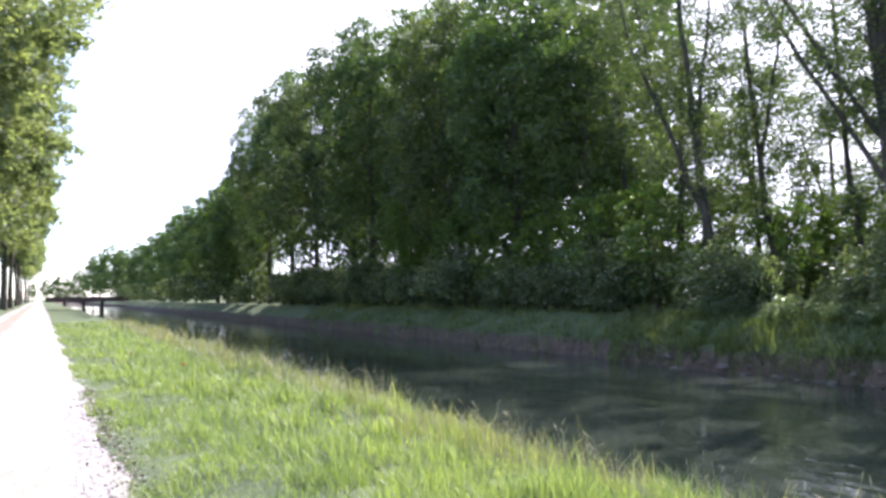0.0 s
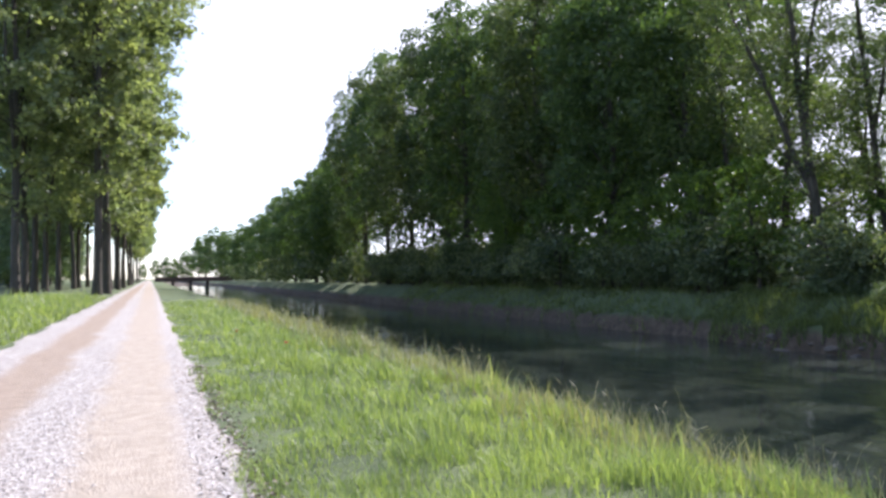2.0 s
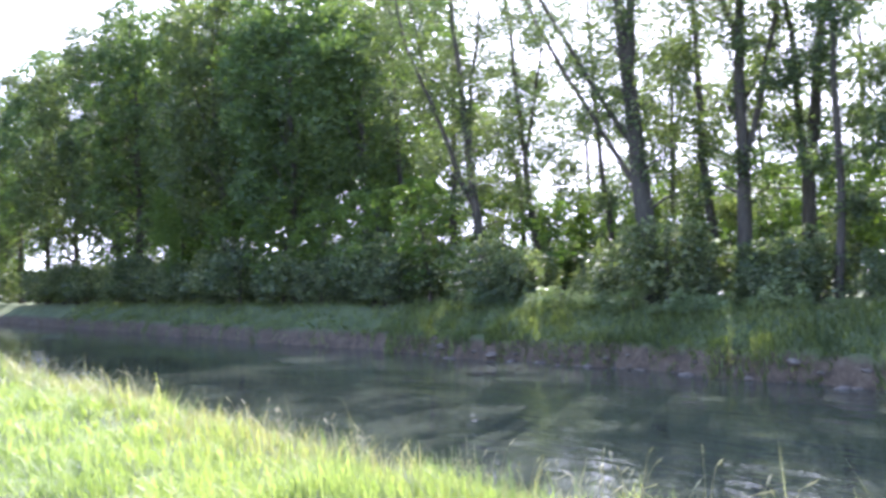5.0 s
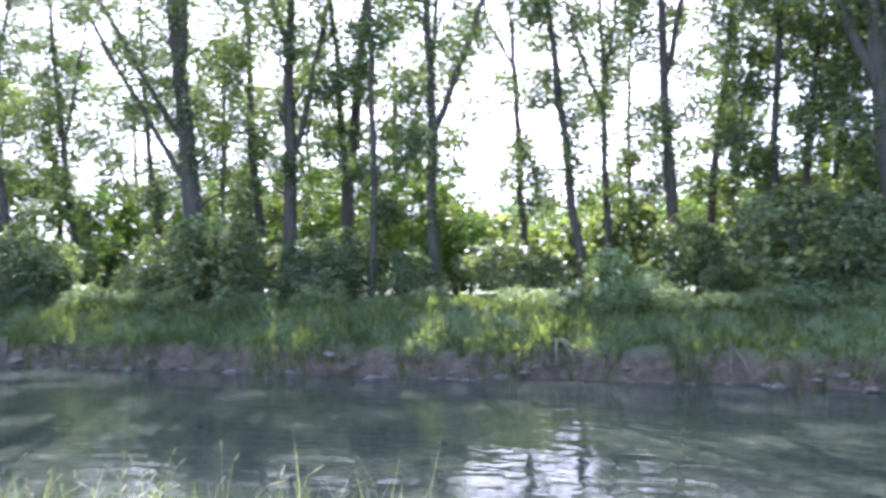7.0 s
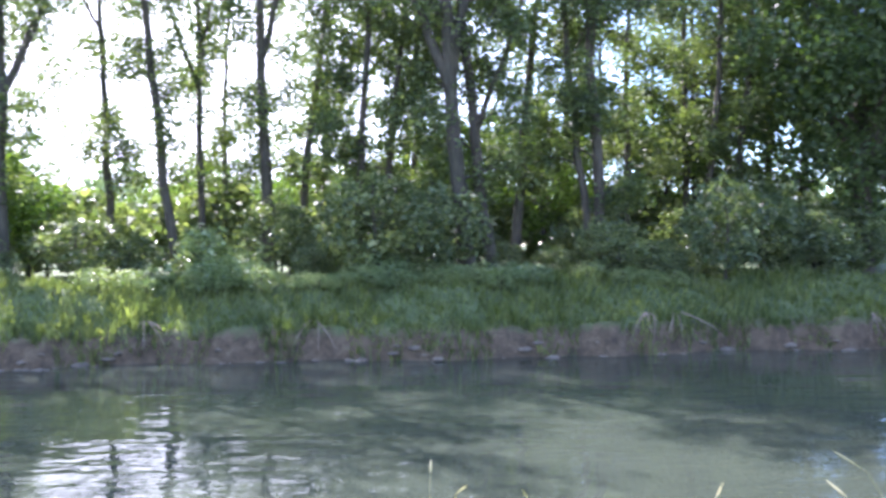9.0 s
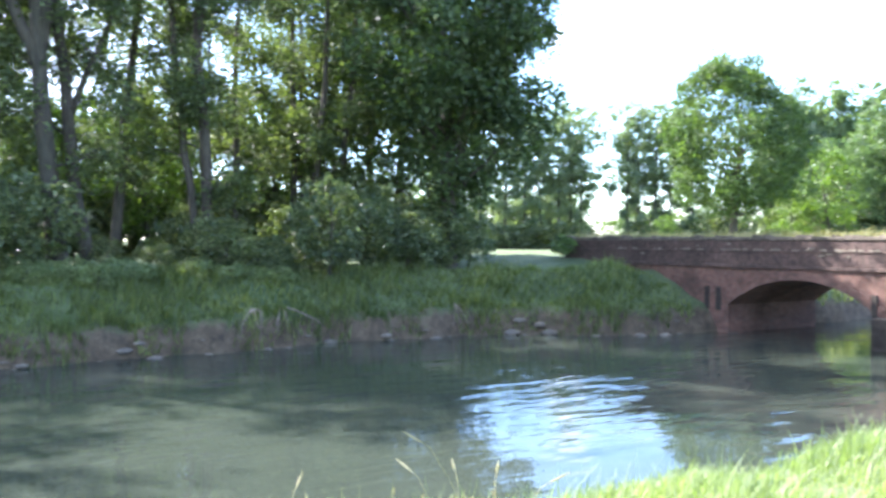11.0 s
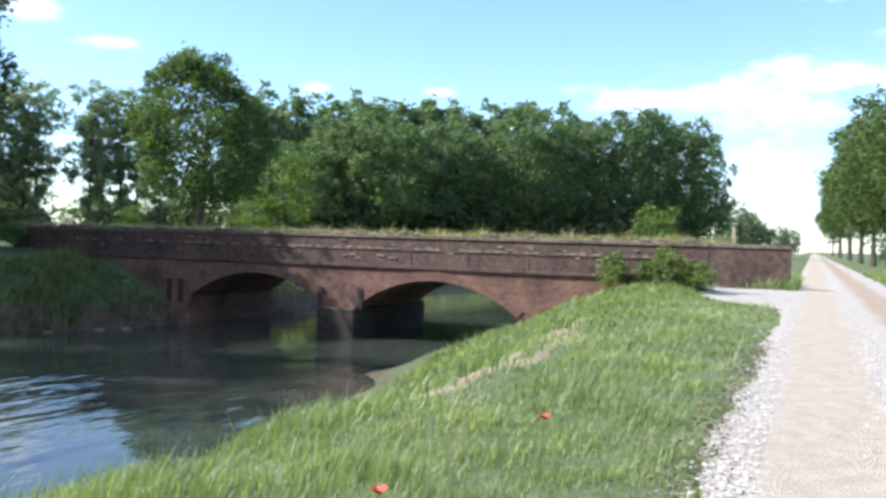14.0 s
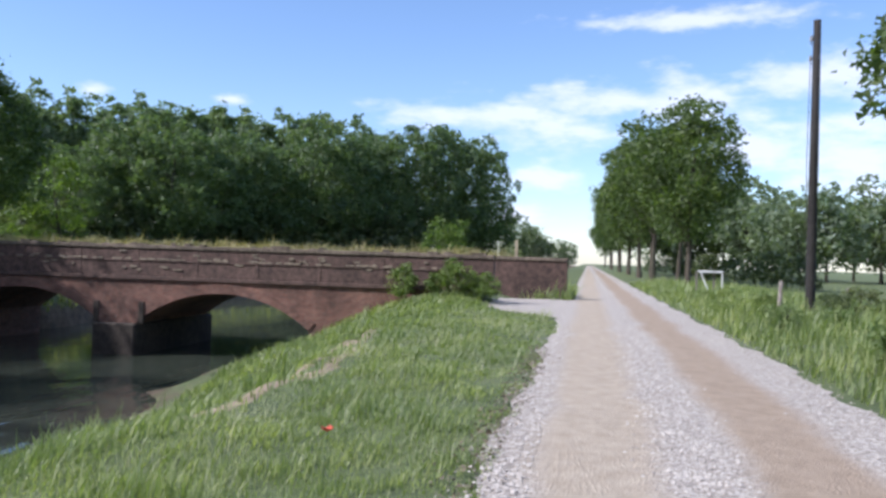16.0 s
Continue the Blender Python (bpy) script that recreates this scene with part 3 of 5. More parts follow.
def dome_tree(seed, height, spread, clear, girth, leaves, leaf_size, leaf_mat, bark, lobes=60, lobe_r=0.26, egg=0.0, inner=0.2, stray=0.08, limbs=14, shell=0.42):
    """Trunk and crown of a broad tree: leaves on the outer shells of many uneven boughs."""
    rng = np.random.default_rng(seed)
    cz, hz = height * (1 + clear) / 2, height * (1 - clear) / 2
    half = np.array([spread, spread, hz])
    w = unit(rng.normal(size=(lobes, 3)))
    c = w * rng.uniform(shell, 0.86, lobes)[:, None]
    c *= (1 + 0.09 * np.sin(w[:, 0] * 4 + seed) + 0.08 * np.sin(w[:, 1] * 5 + 2 * seed))[:, None]
    c[:, :2] *= (1 - egg * c[:, 2])[:, None]
    centre = c * half
    r = spread * lobe_r * rng.uniform(0.65, 1.4, lobes)
    idx = rng.choice(lobes, leaves, p=r ** 2 / (r ** 2).sum())
    d = unit(unit(rng.normal(size=(leaves, 3))) + unit(c[idx]) * 0.55 + np.array([0, 0, 0.22]))
    q = r[idx] * rng.uniform(0.5, 1.06, leaves)
    q = np.where(rng.uniform(size=leaves) < stray, q * rng.uniform(1.0, 1.55, leaves), q)
    C = centre[idx] + d * q[:, None] * np.array([1, 1, 0.78])
    k = int(leaves * inner)
    fill = unit(rng.normal(size=(k, 3))) * rng.uniform(0.15, 0.85, (k, 1)) ** 0.6
    fill[:, :2] *= (1 - egg * fill[:, 2:3])
    C[:k] = fill * half
    C[:, 2] += cz
    C = C[C[:, 2] > 0.12]
    wood = Pile()
    n = 10
    s = np.linspace(0, 1, n)
    bend = np.cumsum(rng.normal(0, 0.012 * height, (n, 2)), 0) * s[:, None]
    P = np.stack([bend[:, 0], bend[:, 1], s * height * 0.86 - 0.03 * height * (s == 0)], 1)
    rad = girth * (1 - s) ** 0.8 + 0.015
    rad[0] *= 1.4
    wood.add(*tube(P, rad, 9))
    for j in rng.permutation(lobes)[:limbs]:
        end = centre[j] + np.array([0, 0, cz])
        h = float(np.clip(end[2] / height * 0.62, max(0.06, clear * 0.7), 0.72)) / 0.86
        base = np.array([np.interp(h, s, P[:, m]) for m in range(3)])
        u = np.linspace(0, 1, 6)[:, None]
        L = base + (end - base) * u + np.array([0, 0, -0.10]) * np.linalg.norm(end - base) * np.sin(u * 3.14) + rng.normal(0, 0.018 * height, (6, 3)) * u * (1 - u) * 2
        wood.add(*tube(L, np.linspace(max(0.02, girth * (1 - h) * 0.45), 0.015, 6), 5))
    V, F = leaf_quads(rng, C, leaf_size)
    return wood.mesh("trunk", bark), quick_mesh("crown", V, F, leaf_mat)


def bank_poplar(seed, girth, slope, forks=(), height=25.0, clear=4.0, spread=3.0, leaves=8000, leaf_size=0.16, leaf_mat=None, bark=None):
    """A drawn-up poplar: stems that lean along local x, thin rising limbs, leaves in loose hanging sprays.
    forks: (height of the fork, its slope along x, its girth against the stem's)."""
    rng = np.random.default_rng(seed)
    wood, tips, weight = Pile(), [], []

    def stem(base, slope_x, slope_y, length, g, kick):
        n = 16
        s = np.linspace(0, 1, n)
        wob = np.cumsum(rng.normal(0, 0.075, (n, 2)), 0)
        wob -= wob[0]
        z = s * length
        x = slope_x * z * (1 - 0.25 * s) + kick * (1 - np.exp(-z / 1.2)) + wob[:, 0]
        P = np.stack([x, slope_y * z + wob[:, 1], z], 1) + base
        wood.add(*tube(P, g * (1 - s) ** 0.7 + 0.02 + g * 0.35 * np.exp(-z / 0.5) * (base[2] < 0), 10))
        return P, s

    main, s = stem(np.array([0, 0, -0.35]), slope, rng.normal(0, 0.03), height, girth, 0.0)
    stems = [(main, girth)]
    for zf, sf, gf in forks:
        base = np.array([np.interp(zf, main[:, 2], main[:, m]) for m in range(3)])
        P, _ = stem(base, sf, rng.normal(0, 0.08), (height - zf) * 0.85, girth * gf * (1 - zf / height) ** 0.6, 0.0)
        stems.append((P, girth * gf))
    for P, g in stems:
        top = P[-1, 2]
        count = int(22 * (top - max(clear, P[0, 2])) / 21)
        for b in range(max(6, count)):
            z0 = max(clear, P[0, 2] + 1.0)
            z = z0 + (top - z0) * ((b + rng.uniform(0, 0.9)) / max(6, count)) ** 0.9
            base = np.array([np.interp(z, P[:, 2], P[:, m]) for m in range(3)])
            rel = (z - clear) / (height - clear)
            ln = spread * (0.55 + 0.9 * rel - 0.95 * rel ** 3) * rng.uniform(0.6, 1.35 if spread < 5 else 1.1)
            az = b * 2.4 + rng.uniform(-0.6, 0.6)
            up = rng.uniform(0.35, 1.3)
            u = np.linspace(0, 1, 6)[:, None]
            way = np.array([math.cos(az), math.sin(az), up])
            L = base + way * ln * u + np.array([0, 0, -0.28 * ln]) * u ** 2 + rng.normal(0, 0.07 * ln, (6, 3)) * u
            wood.add(*tube(L, np.linspace(max(0.02, g * 0.22 * (1 - rel)), 0.010, 6), 5))
            for k in range(4):
                j = rng.integers(1, 6)
                w2 = unit(way + rng.normal(0, 0.8, 3)) * np.array([1, 1, 0.7])
                M = L[j] + w2 * ln * rng.uniform(0.25, 0.55) * np.linspace(0, 1, 4)[:, None] + np.array([0, 0, -0.12 * ln]) * np.linspace(0, 1, 4)[:, None] ** 2
                wood.add(*tube(M, np.linspace(0.014, 0.006, 4), 3))
                tips += [M[3], M[2], M[1]]
                weight += [1.3 - 0.95 * rel, 1.1 - 0.8 * rel, 0.7 - 0.5 * rel]
            tips.append(L[5])
            weight.append(1.0)
    tips, weight = np.array(tips), np.array(weight) * rng.uniform(0.1, 1.6, len(tips))
    idx = rng.choice(len(tips), leaves, p=weight / weight.sum())
    C = tips[idx] + rng.normal(0, 1, (leaves, 3)) * np.array([0.42, 0.42, 0.36]) + np.array([0, 0, -0.12])
    V, F = leaf_quads(rng, C, leaf_size)
    return wood.mesh("trunk", bark or BARK), quick_mesh("crown", V, F, leaf_mat or LEAF_POPLAR)


BACKPOPLARS = [bank_poplar(200 + k, 0.24, 0.05 - 0.1 * (k % 2), ((8.0, 0.25 - 0.5 * (k % 2), 0.6),), 25.0, 3.0, 3.6, 7500, 0.22) for k in range(4)]
DENSE = [dome_tree(50 + k, 32, 7.4, 0.03, 0.40, 18500, 0.305, LEAF_POPLAR if k == 1 else LEAF_OAK, BARK_DARK, lobes=150, lobe_r=0.20, egg=0.12, inner=0.12) for k in range(3)]
DENSE_LIGHT = [dome_tree(54, 32, 7.0, 0.05, 0.40, 24000, 0.27, LEAF_FRESH, BARK_DARK, lobes=150, lobe_r=0.20, inner=0.1)]
DENSE_FAR = [dome_tree(55 + k, 30, 7.6, 0.01, 0.40, 6500, 0.58, LEAF_OAK, BARK_DARK, lobes=80, lobe_r=0.26, egg=0.15, inner=0.15) for k in range(2)]
FRESHT = [dome_tree(60 + k, 10, 3.0, 0.06, 0.13, 3200, 0.225, LEAF_FRESH, BARK_DARK, lobes=60, lobe_r=0.24, inner=0.1, stray=0.2) for k in range(3)]
AVENUE = [bank_poplar(70 + k, 0.36, 0.01, ((11.0, 0.22, 0.6), (13.0, -0.24, 0.6)), 37.0, 8.0, 8.6, 14000, 0.39, LEAF_AVENUE, BARK_DARK) for k in range(3)]
AVENUE_FAR = [dome_tree(75 + k, 36, 8.0, 0.24, 0.36, 5600, 0.62, LEAF_AVENUE, BARK_DARK, lobes=90, lobe_r=0.22, inner=0.2) for k in range(2)]
# far wood and plantation: their haze lies in the leaf colour
FARTREE = [dome_tree(80 + k, 24, 8.0, 0.04, 0.35, 11000, 0.43, LEAF_FAR_HAZED, BARK_DARK, lobes=150, lobe_r=0.18, egg=0.10, stray=0.03, shell=0.66) for k in range(4)]
FARPOPLAR = [dome_tree(84 + k, 26, 4.0, 0.06, 0.25, 3200, 0.54, LEAF_FARPOP_HAZED, BARK_DARK, lobes=70, lobe_r=0.26, egg=0.38) for k in range(3)]
# the thin poplars and hazy trees look misty through leaf colour alone
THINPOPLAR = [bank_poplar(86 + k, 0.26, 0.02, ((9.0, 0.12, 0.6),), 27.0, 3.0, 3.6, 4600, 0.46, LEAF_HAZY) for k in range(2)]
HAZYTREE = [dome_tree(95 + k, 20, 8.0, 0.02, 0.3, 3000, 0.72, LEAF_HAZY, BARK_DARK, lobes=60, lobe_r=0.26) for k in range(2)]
NEARTREE = dome_tree(93, 13.5, 4.3, 0.10, 0.2, 15000, 0.19, LEAF_OAK, BARK_DARK, lobes=120, lobe_r=0.20, stray=0.15)
ROADTREE = [dome_tree(90 + k, 14.0, 4.4, 0.24, 0.20, 9500, 0.24, LEAF_OAK, BARK_DARK, lobes=90, lobe_r=0.24, stray=0.14) for k in range(3)]
SHRUBS = [dome_tree(100 + k, 3.2, 2.0, 0.02, 0.05, 2250, 0.14, LEAF_SHRUB, BARK_DARK, lobes=60, lobe_r=0.20, egg=0.15, stray=0.3, limbs=6) for k in range(4)]
FARSHRUBS = [dome_tree(105 + k, 3.2, 2.2, 0.02, 0.05, 750, 0.29, LEAF_SHRUB, BARK_DARK, lobes=30, lobe_r=0.28, egg=0.15, limbs=3) for k in range(2)]
PALESHRUBS = [dome_tree(110 + k, 1.6, 1.5, 0.02, 0.04, 950, 0.125, LEAF_BRAMBLE_LIT, BARK_DARK, lobes=30, lobe_r=0.28, egg=0.1, stray=0.25, limbs=4) for k in range(3)]

rng = np.random.default_rng(77)


def stand(meshes, name, label, group, x, y, s=1.0, sz=1.0, turn=None, lean=(0, 0), sink=0.0):
    z = float(terrain(x, y)) - sink
    m = pose(x, y, z, lean[0], lean[1], rng.uniform(0, 360) if turn is None else turn) @ Matrix.Diagonal((s, s, s * sz, 1))
    return plant_tree(name, meshes, m, label, group)


def any_of(lib):
    return lib[int(rng.integers(len(lib)))]


# open row of poplars on the far bank: x, y, slope to the south, half girth, forks
POPLARS_NORTH = (
    (38.0, 40.3, -0.12, 0.32, ((5.5, -0.42, 0.6), (9.0, 0.10, 0.6))), (42.0, 39.1, -0.11, 0.24, ((9.0, 0.2, 0.6),)),
    (46.0, 36.4, -0.12, 0.21, ()), (40.0, 46.6, 0.02, 0.27, ((10.0, -0.3, 0.6),)),
    (41.0, 53.0, -0.05, 0.26, ()), (36.5, 26.4, -0.10, 0.55, ((5.6, -0.62, 0.28), (8.0, -0.60, 0.32), (10.5, 0.02, 0.65))),
    (40.0, 24.6, -0.10, 0.25, ()), (46.0, 31.9, 0.0, 0.18, ((8.0, 0.2, 0.6),)),
)
POPLARS_MIDDLE = (
    (38.0, 22.4, -0.01, 0.38, ((7.0, 0.28, 0.5), (12.0, -0.15, 0.6))), (41.0, 21.0, 0.11, 0.36, ((6.0, -0.05, 0.6),)),
    (37.0, 17.4, 0.02, 0.18, ()), (37.5, 14.4, -0.01, 0.27, ((8.0, 0.42, 0.75), (11.0, 0.10, 0.5))),
    (44.0, 11.7, -0.04, 0.20, ((12.0, -0.45, 0.6),)), (42.0, 8.1, -0.12, 0.24, ()),
    (44.0, 7.4, -0.02, 0.18, ((9.6, -0.38, 0.7), (9.8, 0.14, 0.7))), (48.0, 7.0, 0.07, 0.14, ()),
    (43.0, 4.0, -0.02, 0.30, ((10.5, 0.15, 0.7),)), (45.0, 2.9, 0.11, 0.22, ()),
)
POPLARS_SOUTH = (
    (40.0, 0.0, 0.09, 0.20, ()), (41.0, -0.9, 0.15, 0.18, ()), (43.0, -2.5, 0.13, 0.16, ((9.0, -0.2, 0.6),)),
    (37.0, -5.2, -0.07, 0.38, ((8.2, -0.38, 0.75), (8.6, 0.18, 0.75))), (38.0, -6.4, -0.13, 0.28, ((6.2, 0.42, 0.55),)),
    (41.0, -7.7, 0.11, 0.24, ()), (38.5, -11.1, -0.13, 0.19, ()), (38.0, -11.5, -0.03, 0.27, ((10.0, 0.25, 0.6),)),
    (42.0, -13.8, 0.04, 0.17, ()), (44.0, -17.9, -0.02, 0.19, ()), (42.0, -17.7, 0.08, 0.20, ()), (42.0, -19.3, 0.10, 0.19, ()),
)
for k, (x, y, slope, g, forks) in enumerate(POPLARS_NORTH + POPLARS_MIDDLE + POPLARS_SOUTH):
    sky_gap = 2.0 < y < 13.0
    meshes = bank_poplar(300 + k, g, slope, forks, 25.0 if g > 0.2 else 22.0, 4.2 if sky_gap else 3.6, 2.9 if sky_gap else 3.5, 8200 if sky_gap else 10500, 0.16)
    stand(meshes, "poplar_tree", "tall slender poplar with grey bark and thin backlit crown", "poplars on the far bank", x, y, turn=-math.degrees(math.atan2(x, y)))
# poplars standing further back
for az, x in ((38, 50), (42, 54), (46, 52), (50, 55), (55, 57), (61, 58), (67, 56), (88, 54), (93, 55), (98, 57), (104, 60), (107, 51), (110, 57), (112.5, 49), (115, 53), (117.5, 49)):
    stand(any_of(BACKPOPLARS), "poplar_tree", "tall slender poplar with grey bark and thin backlit crown", "poplars on the far bank", x, x / math.tan(radians(az)), rng.uniform(0.9, 1.1), 0.78)
# dense wood on the far bank to the north
for x, y, s, sz, lib in ((40, 57, 0.85, 1.05, DENSE), (37.5, 64, 0.92, 1.1, DENSE), (41, 71, 1.0, 1.1, DENSE), (37.5, 78, 0.95, 1.2, DENSE), (40, 88, 1.0, 1.2, DENSE),
                         (37, 98, 1.0, 1.25, DENSE), (38, 109, 1.05, 1.25, DENSE), (37, 122, 1.05, 1.2, DENSE), (37.5, 137, 1.05, 1.3, DENSE), (37.5, 152, 1.05, 1.3, DENSE), (38.5, 165, 1.0, 1.28, DENSE), (46, 97, 1.0, 1.3, DENSE_LIGHT),
                         (38, 177, 0.95, 1.0, DENSE_FAR), (36, 84, 0.5, 1.0, DENSE_LIGHT),
                         (50, 66, 1.1, 1.15, DENSE_FAR), (50, 82, 1.1, 1.2, DENSE_FAR), (50, 100, 1.1, 1.2, DENSE_FAR), (50, 120, 1.15, 1.2, DENSE_FAR), (52, 140, 1.1, 1.2, DENSE_FAR)):
    stand(any_of(lib), "woodland_tree", "leafy tree in a dense dark wood on the canal bank", "wood on the far bank", x, y, s, sz)
for y, h in ((183, 30), (194, 30), (206, 29), (220, 27), (236, 27), (254, 27), (274, 27), (296, 27), (322, 27), (352, 25), (388, 25), (430, 27), (480, 30), (540, 34), (610, 36)):
    stand(any_of(DENSE_FAR), "woodland_tree", "leafy tree in a dense dark wood on the canal bank", "wood on the far bank", 37.5 + rng.uniform(-1.5, 1.5), y, h / 31.0 * rng.uniform(0.94, 1.08))
for x, y, s in ((4, 760, 0.6), (12, 740, 0.8), (20, 730, 0.75), (28, 710, 0.95), (36, 690, 1.1), (-6, 790, 0.5)):
    stand(any_of(DENSE_FAR), "woodland_tree", "hazy tree far up the canal", "trees far up the canal", x, y, s)
YOUNG_NORTH = (
    (23, 37, 1.0), (26.5, 36.5, 1.1), (29.5, 36.5, 1.0), (32.5, 37, 1.0), (35.5, 36.5, 0.95), (37.5, 42, 1.1), (39.2, 37, 0.95), (40.5, 42, 0.9),
    (44, 50, 1.1), (46.8, 42, 0.75), (48, 47, 0.9), (50.8, 52, 1.0), (53.8, 46, 0.8), (56, 52, 1.0), (57.5, 54, 0.9),
)
YOUNG_SOUTH = (
    (60.5, 50, 1.0), (61.8, 45, 0.7), (64, 50, 0.9), (66.5, 52, 1.0), (67.8, 41, 0.75), (69.0, 44, 0.8), (70.5, 48, 0.7), (77.5, 58, 0.6), (80.5, 60, 0.8),
    (82.5, 56, 0.75), (85.5, 50, 0.6), (88, 62, 0.9), (91, 52, 0.8), (93.5, 48, 0.7), (95, 60, 1.0), (96.5, 54, 0.9), (98, 50, 0.95),
    (100.5, 52, 1.1), (103, 46, 0.95), (104, 56, 1.0), (108, 50, 1.1), (110.5, 47, 1.0), (113, 52, 1.1),
)
for az, x, s in YOUNG_NORTH + YOUNG_SOUTH:
    stand(any_of(FRESHT), "young_tree", "young tree with bright fresh green leaves", "young trees under the poplars", x, x / math.tan(radians(az)), s)
# the large dark tree at the bridge and those behind it
OAK = dome_tree(7, 23.5, 6.6, 0.05, 0.5, 44000, 0.22, LEAF_OAK_SHADED, BARK_DARK, lobes=190, lobe_r=0.19, inner=0.12, stray=0.1, limbs=24)
stand(OAK, "oak_tree", "large oak with a dense low crown, shade put into its leaf colour", "", 38.5, -24.2, 1.0, 1.0, turn=40)
stand(DENSE[0], "woodland_tree", "tall leafy tree standing behind the oak", "wood on the far bank", 47.5, -26.5, 0.8)
# shrubs along the far bank
for k in range(80):
    az = rng.uniform(24, 122)
    back = abs(rng.normal(0, 2.4))
    x = 35.2 + back
    y = x / math.tan(radians(az))
    if y > 130 or (70 < az < 76 and back < 3) or (80 < az < 84 and back < 2) or (96 < az < 100 and back < 3):
        continue
    stand(any_of(SHRUBS), "shrub", "dense dark green shrub under the trees", "shrubs on the far bank", x, y, rng.choice((0.4, 0.55, 0.75, 1.0, 1.25)) * rng.uniform(0.85, 1.15) * (1.25 if az < 45 else 1.0), rng.uniform(0.75, 1.25))
for az, x, s, sz in ((76.0, 40, 0.85, 0.85), (85.2, 39.5, 1.1, 1.15), (87.6, 40, 0.95, 1.0), (105, 39.5, 0.8, 1.3), (112.5, 39, 1.0, 1.1), (116.5, 37, 1.3, 1.1), (119.5, 38, 1.25, 0.9), (121.6, 38, 1.15, 0.9), (123.6, 39, 0.95, 0.9), (118, 42, 1.5, 1.0), (114.5, 42, 1.5, 1.1), (121, 43, 1.5, 0.9)):
    stand(any_of(SHRUBS), "shrub", "tall dark green shrub under the trees", "shrubs on the far bank", x, x / math.tan(radians(az)), s, sz)
for k in range(44):
    az = 36 + 86 * (k + rng.uniform(0, 0.8)) / 44
    x = 49 + rng.uniform(-3, 5)
    stand(any_of(FARSHRUBS), "shrub", "dark shrub in the hedge behind the poplars", "hedge behind the poplars", x, x / math.tan(radians(az)), rng.uniform(1.1, 1.7))
for k in range(30):
    y = rng.uniform(44, 132)
    stand(any_of(SHRUBS), "shrub", "dense dark green shrub under the trees", "shrubs on the far bank", 35.0 + rng.uniform(0, 2), y, rng.uniform(1.0, 1.9))
for k in range(22):
    stand(any_of(FARSHRUBS), "shrub", "dense dark green shrub under the trees", "shrubs on the far bank", 34.4 + rng.uniform(0, 1.5), 135 + 14 * k, rng.uniform(1.6, 2.4))
for k in range(90):
    az = rng.uniform(40, 112)
    x = 33.9 + abs(rng.normal(0, 1.0))
    stand(any_of(PALESHRUBS), "bramble", "low pale green bramble at the top of the bank", "brambles on the far bank", x, x / math.tan(radians(az)), rng.uniform(0.3, 0.8), rng.uniform(0.6, 1.0))
for az, x, s, sz in ((81.0, 36.2, 1.35, 1.0), (83.2, 36.0, 0.9, 0.8), (91.8, 35.8, 1.15, 0.75), (94.0, 36.0, 0.8, 0.8), (68.0, 35.6, 0.8, 0.8)):
    stand(any_of(PALESHRUBS), "bramble", "rounded pale green bramble mound at the top of the bank", "brambles on the far bank", x, x / math.tan(radians(az)), s, sz)
for k in range(34):
    stand(any_of(FARSHRUBS), "shrub", "dark undergrowth shrub in the wood", "undergrowth of the canal wood", 42.0 + rng.uniform(-1, 3), 50 + 4.6 * k, rng.uniform(1.5, 2.1), sink=0.8)
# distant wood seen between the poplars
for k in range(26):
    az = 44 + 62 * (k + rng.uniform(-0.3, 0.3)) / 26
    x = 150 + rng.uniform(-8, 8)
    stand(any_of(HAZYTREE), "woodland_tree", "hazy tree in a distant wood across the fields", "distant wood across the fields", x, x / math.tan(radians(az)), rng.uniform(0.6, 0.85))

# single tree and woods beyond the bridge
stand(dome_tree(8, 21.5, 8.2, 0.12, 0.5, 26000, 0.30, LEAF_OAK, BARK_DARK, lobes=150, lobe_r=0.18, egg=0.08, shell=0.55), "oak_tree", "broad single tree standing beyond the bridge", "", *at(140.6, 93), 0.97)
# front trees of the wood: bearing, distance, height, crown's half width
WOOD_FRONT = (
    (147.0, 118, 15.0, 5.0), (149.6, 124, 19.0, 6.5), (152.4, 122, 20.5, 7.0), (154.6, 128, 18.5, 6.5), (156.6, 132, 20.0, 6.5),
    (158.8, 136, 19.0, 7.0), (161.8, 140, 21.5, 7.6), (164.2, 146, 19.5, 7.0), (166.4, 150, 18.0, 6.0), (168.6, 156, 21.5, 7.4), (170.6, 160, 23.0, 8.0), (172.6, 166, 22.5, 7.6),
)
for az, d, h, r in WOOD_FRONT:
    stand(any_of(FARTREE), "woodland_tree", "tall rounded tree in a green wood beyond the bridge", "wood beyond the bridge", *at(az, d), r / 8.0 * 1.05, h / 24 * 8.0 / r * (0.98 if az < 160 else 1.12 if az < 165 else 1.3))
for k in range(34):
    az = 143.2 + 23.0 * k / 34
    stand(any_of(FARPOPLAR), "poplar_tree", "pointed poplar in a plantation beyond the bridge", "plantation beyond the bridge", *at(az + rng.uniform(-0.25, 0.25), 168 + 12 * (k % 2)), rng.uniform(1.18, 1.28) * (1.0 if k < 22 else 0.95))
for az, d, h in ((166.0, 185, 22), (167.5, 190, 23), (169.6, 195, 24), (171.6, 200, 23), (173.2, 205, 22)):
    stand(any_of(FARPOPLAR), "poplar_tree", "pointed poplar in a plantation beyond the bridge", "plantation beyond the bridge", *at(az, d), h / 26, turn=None)
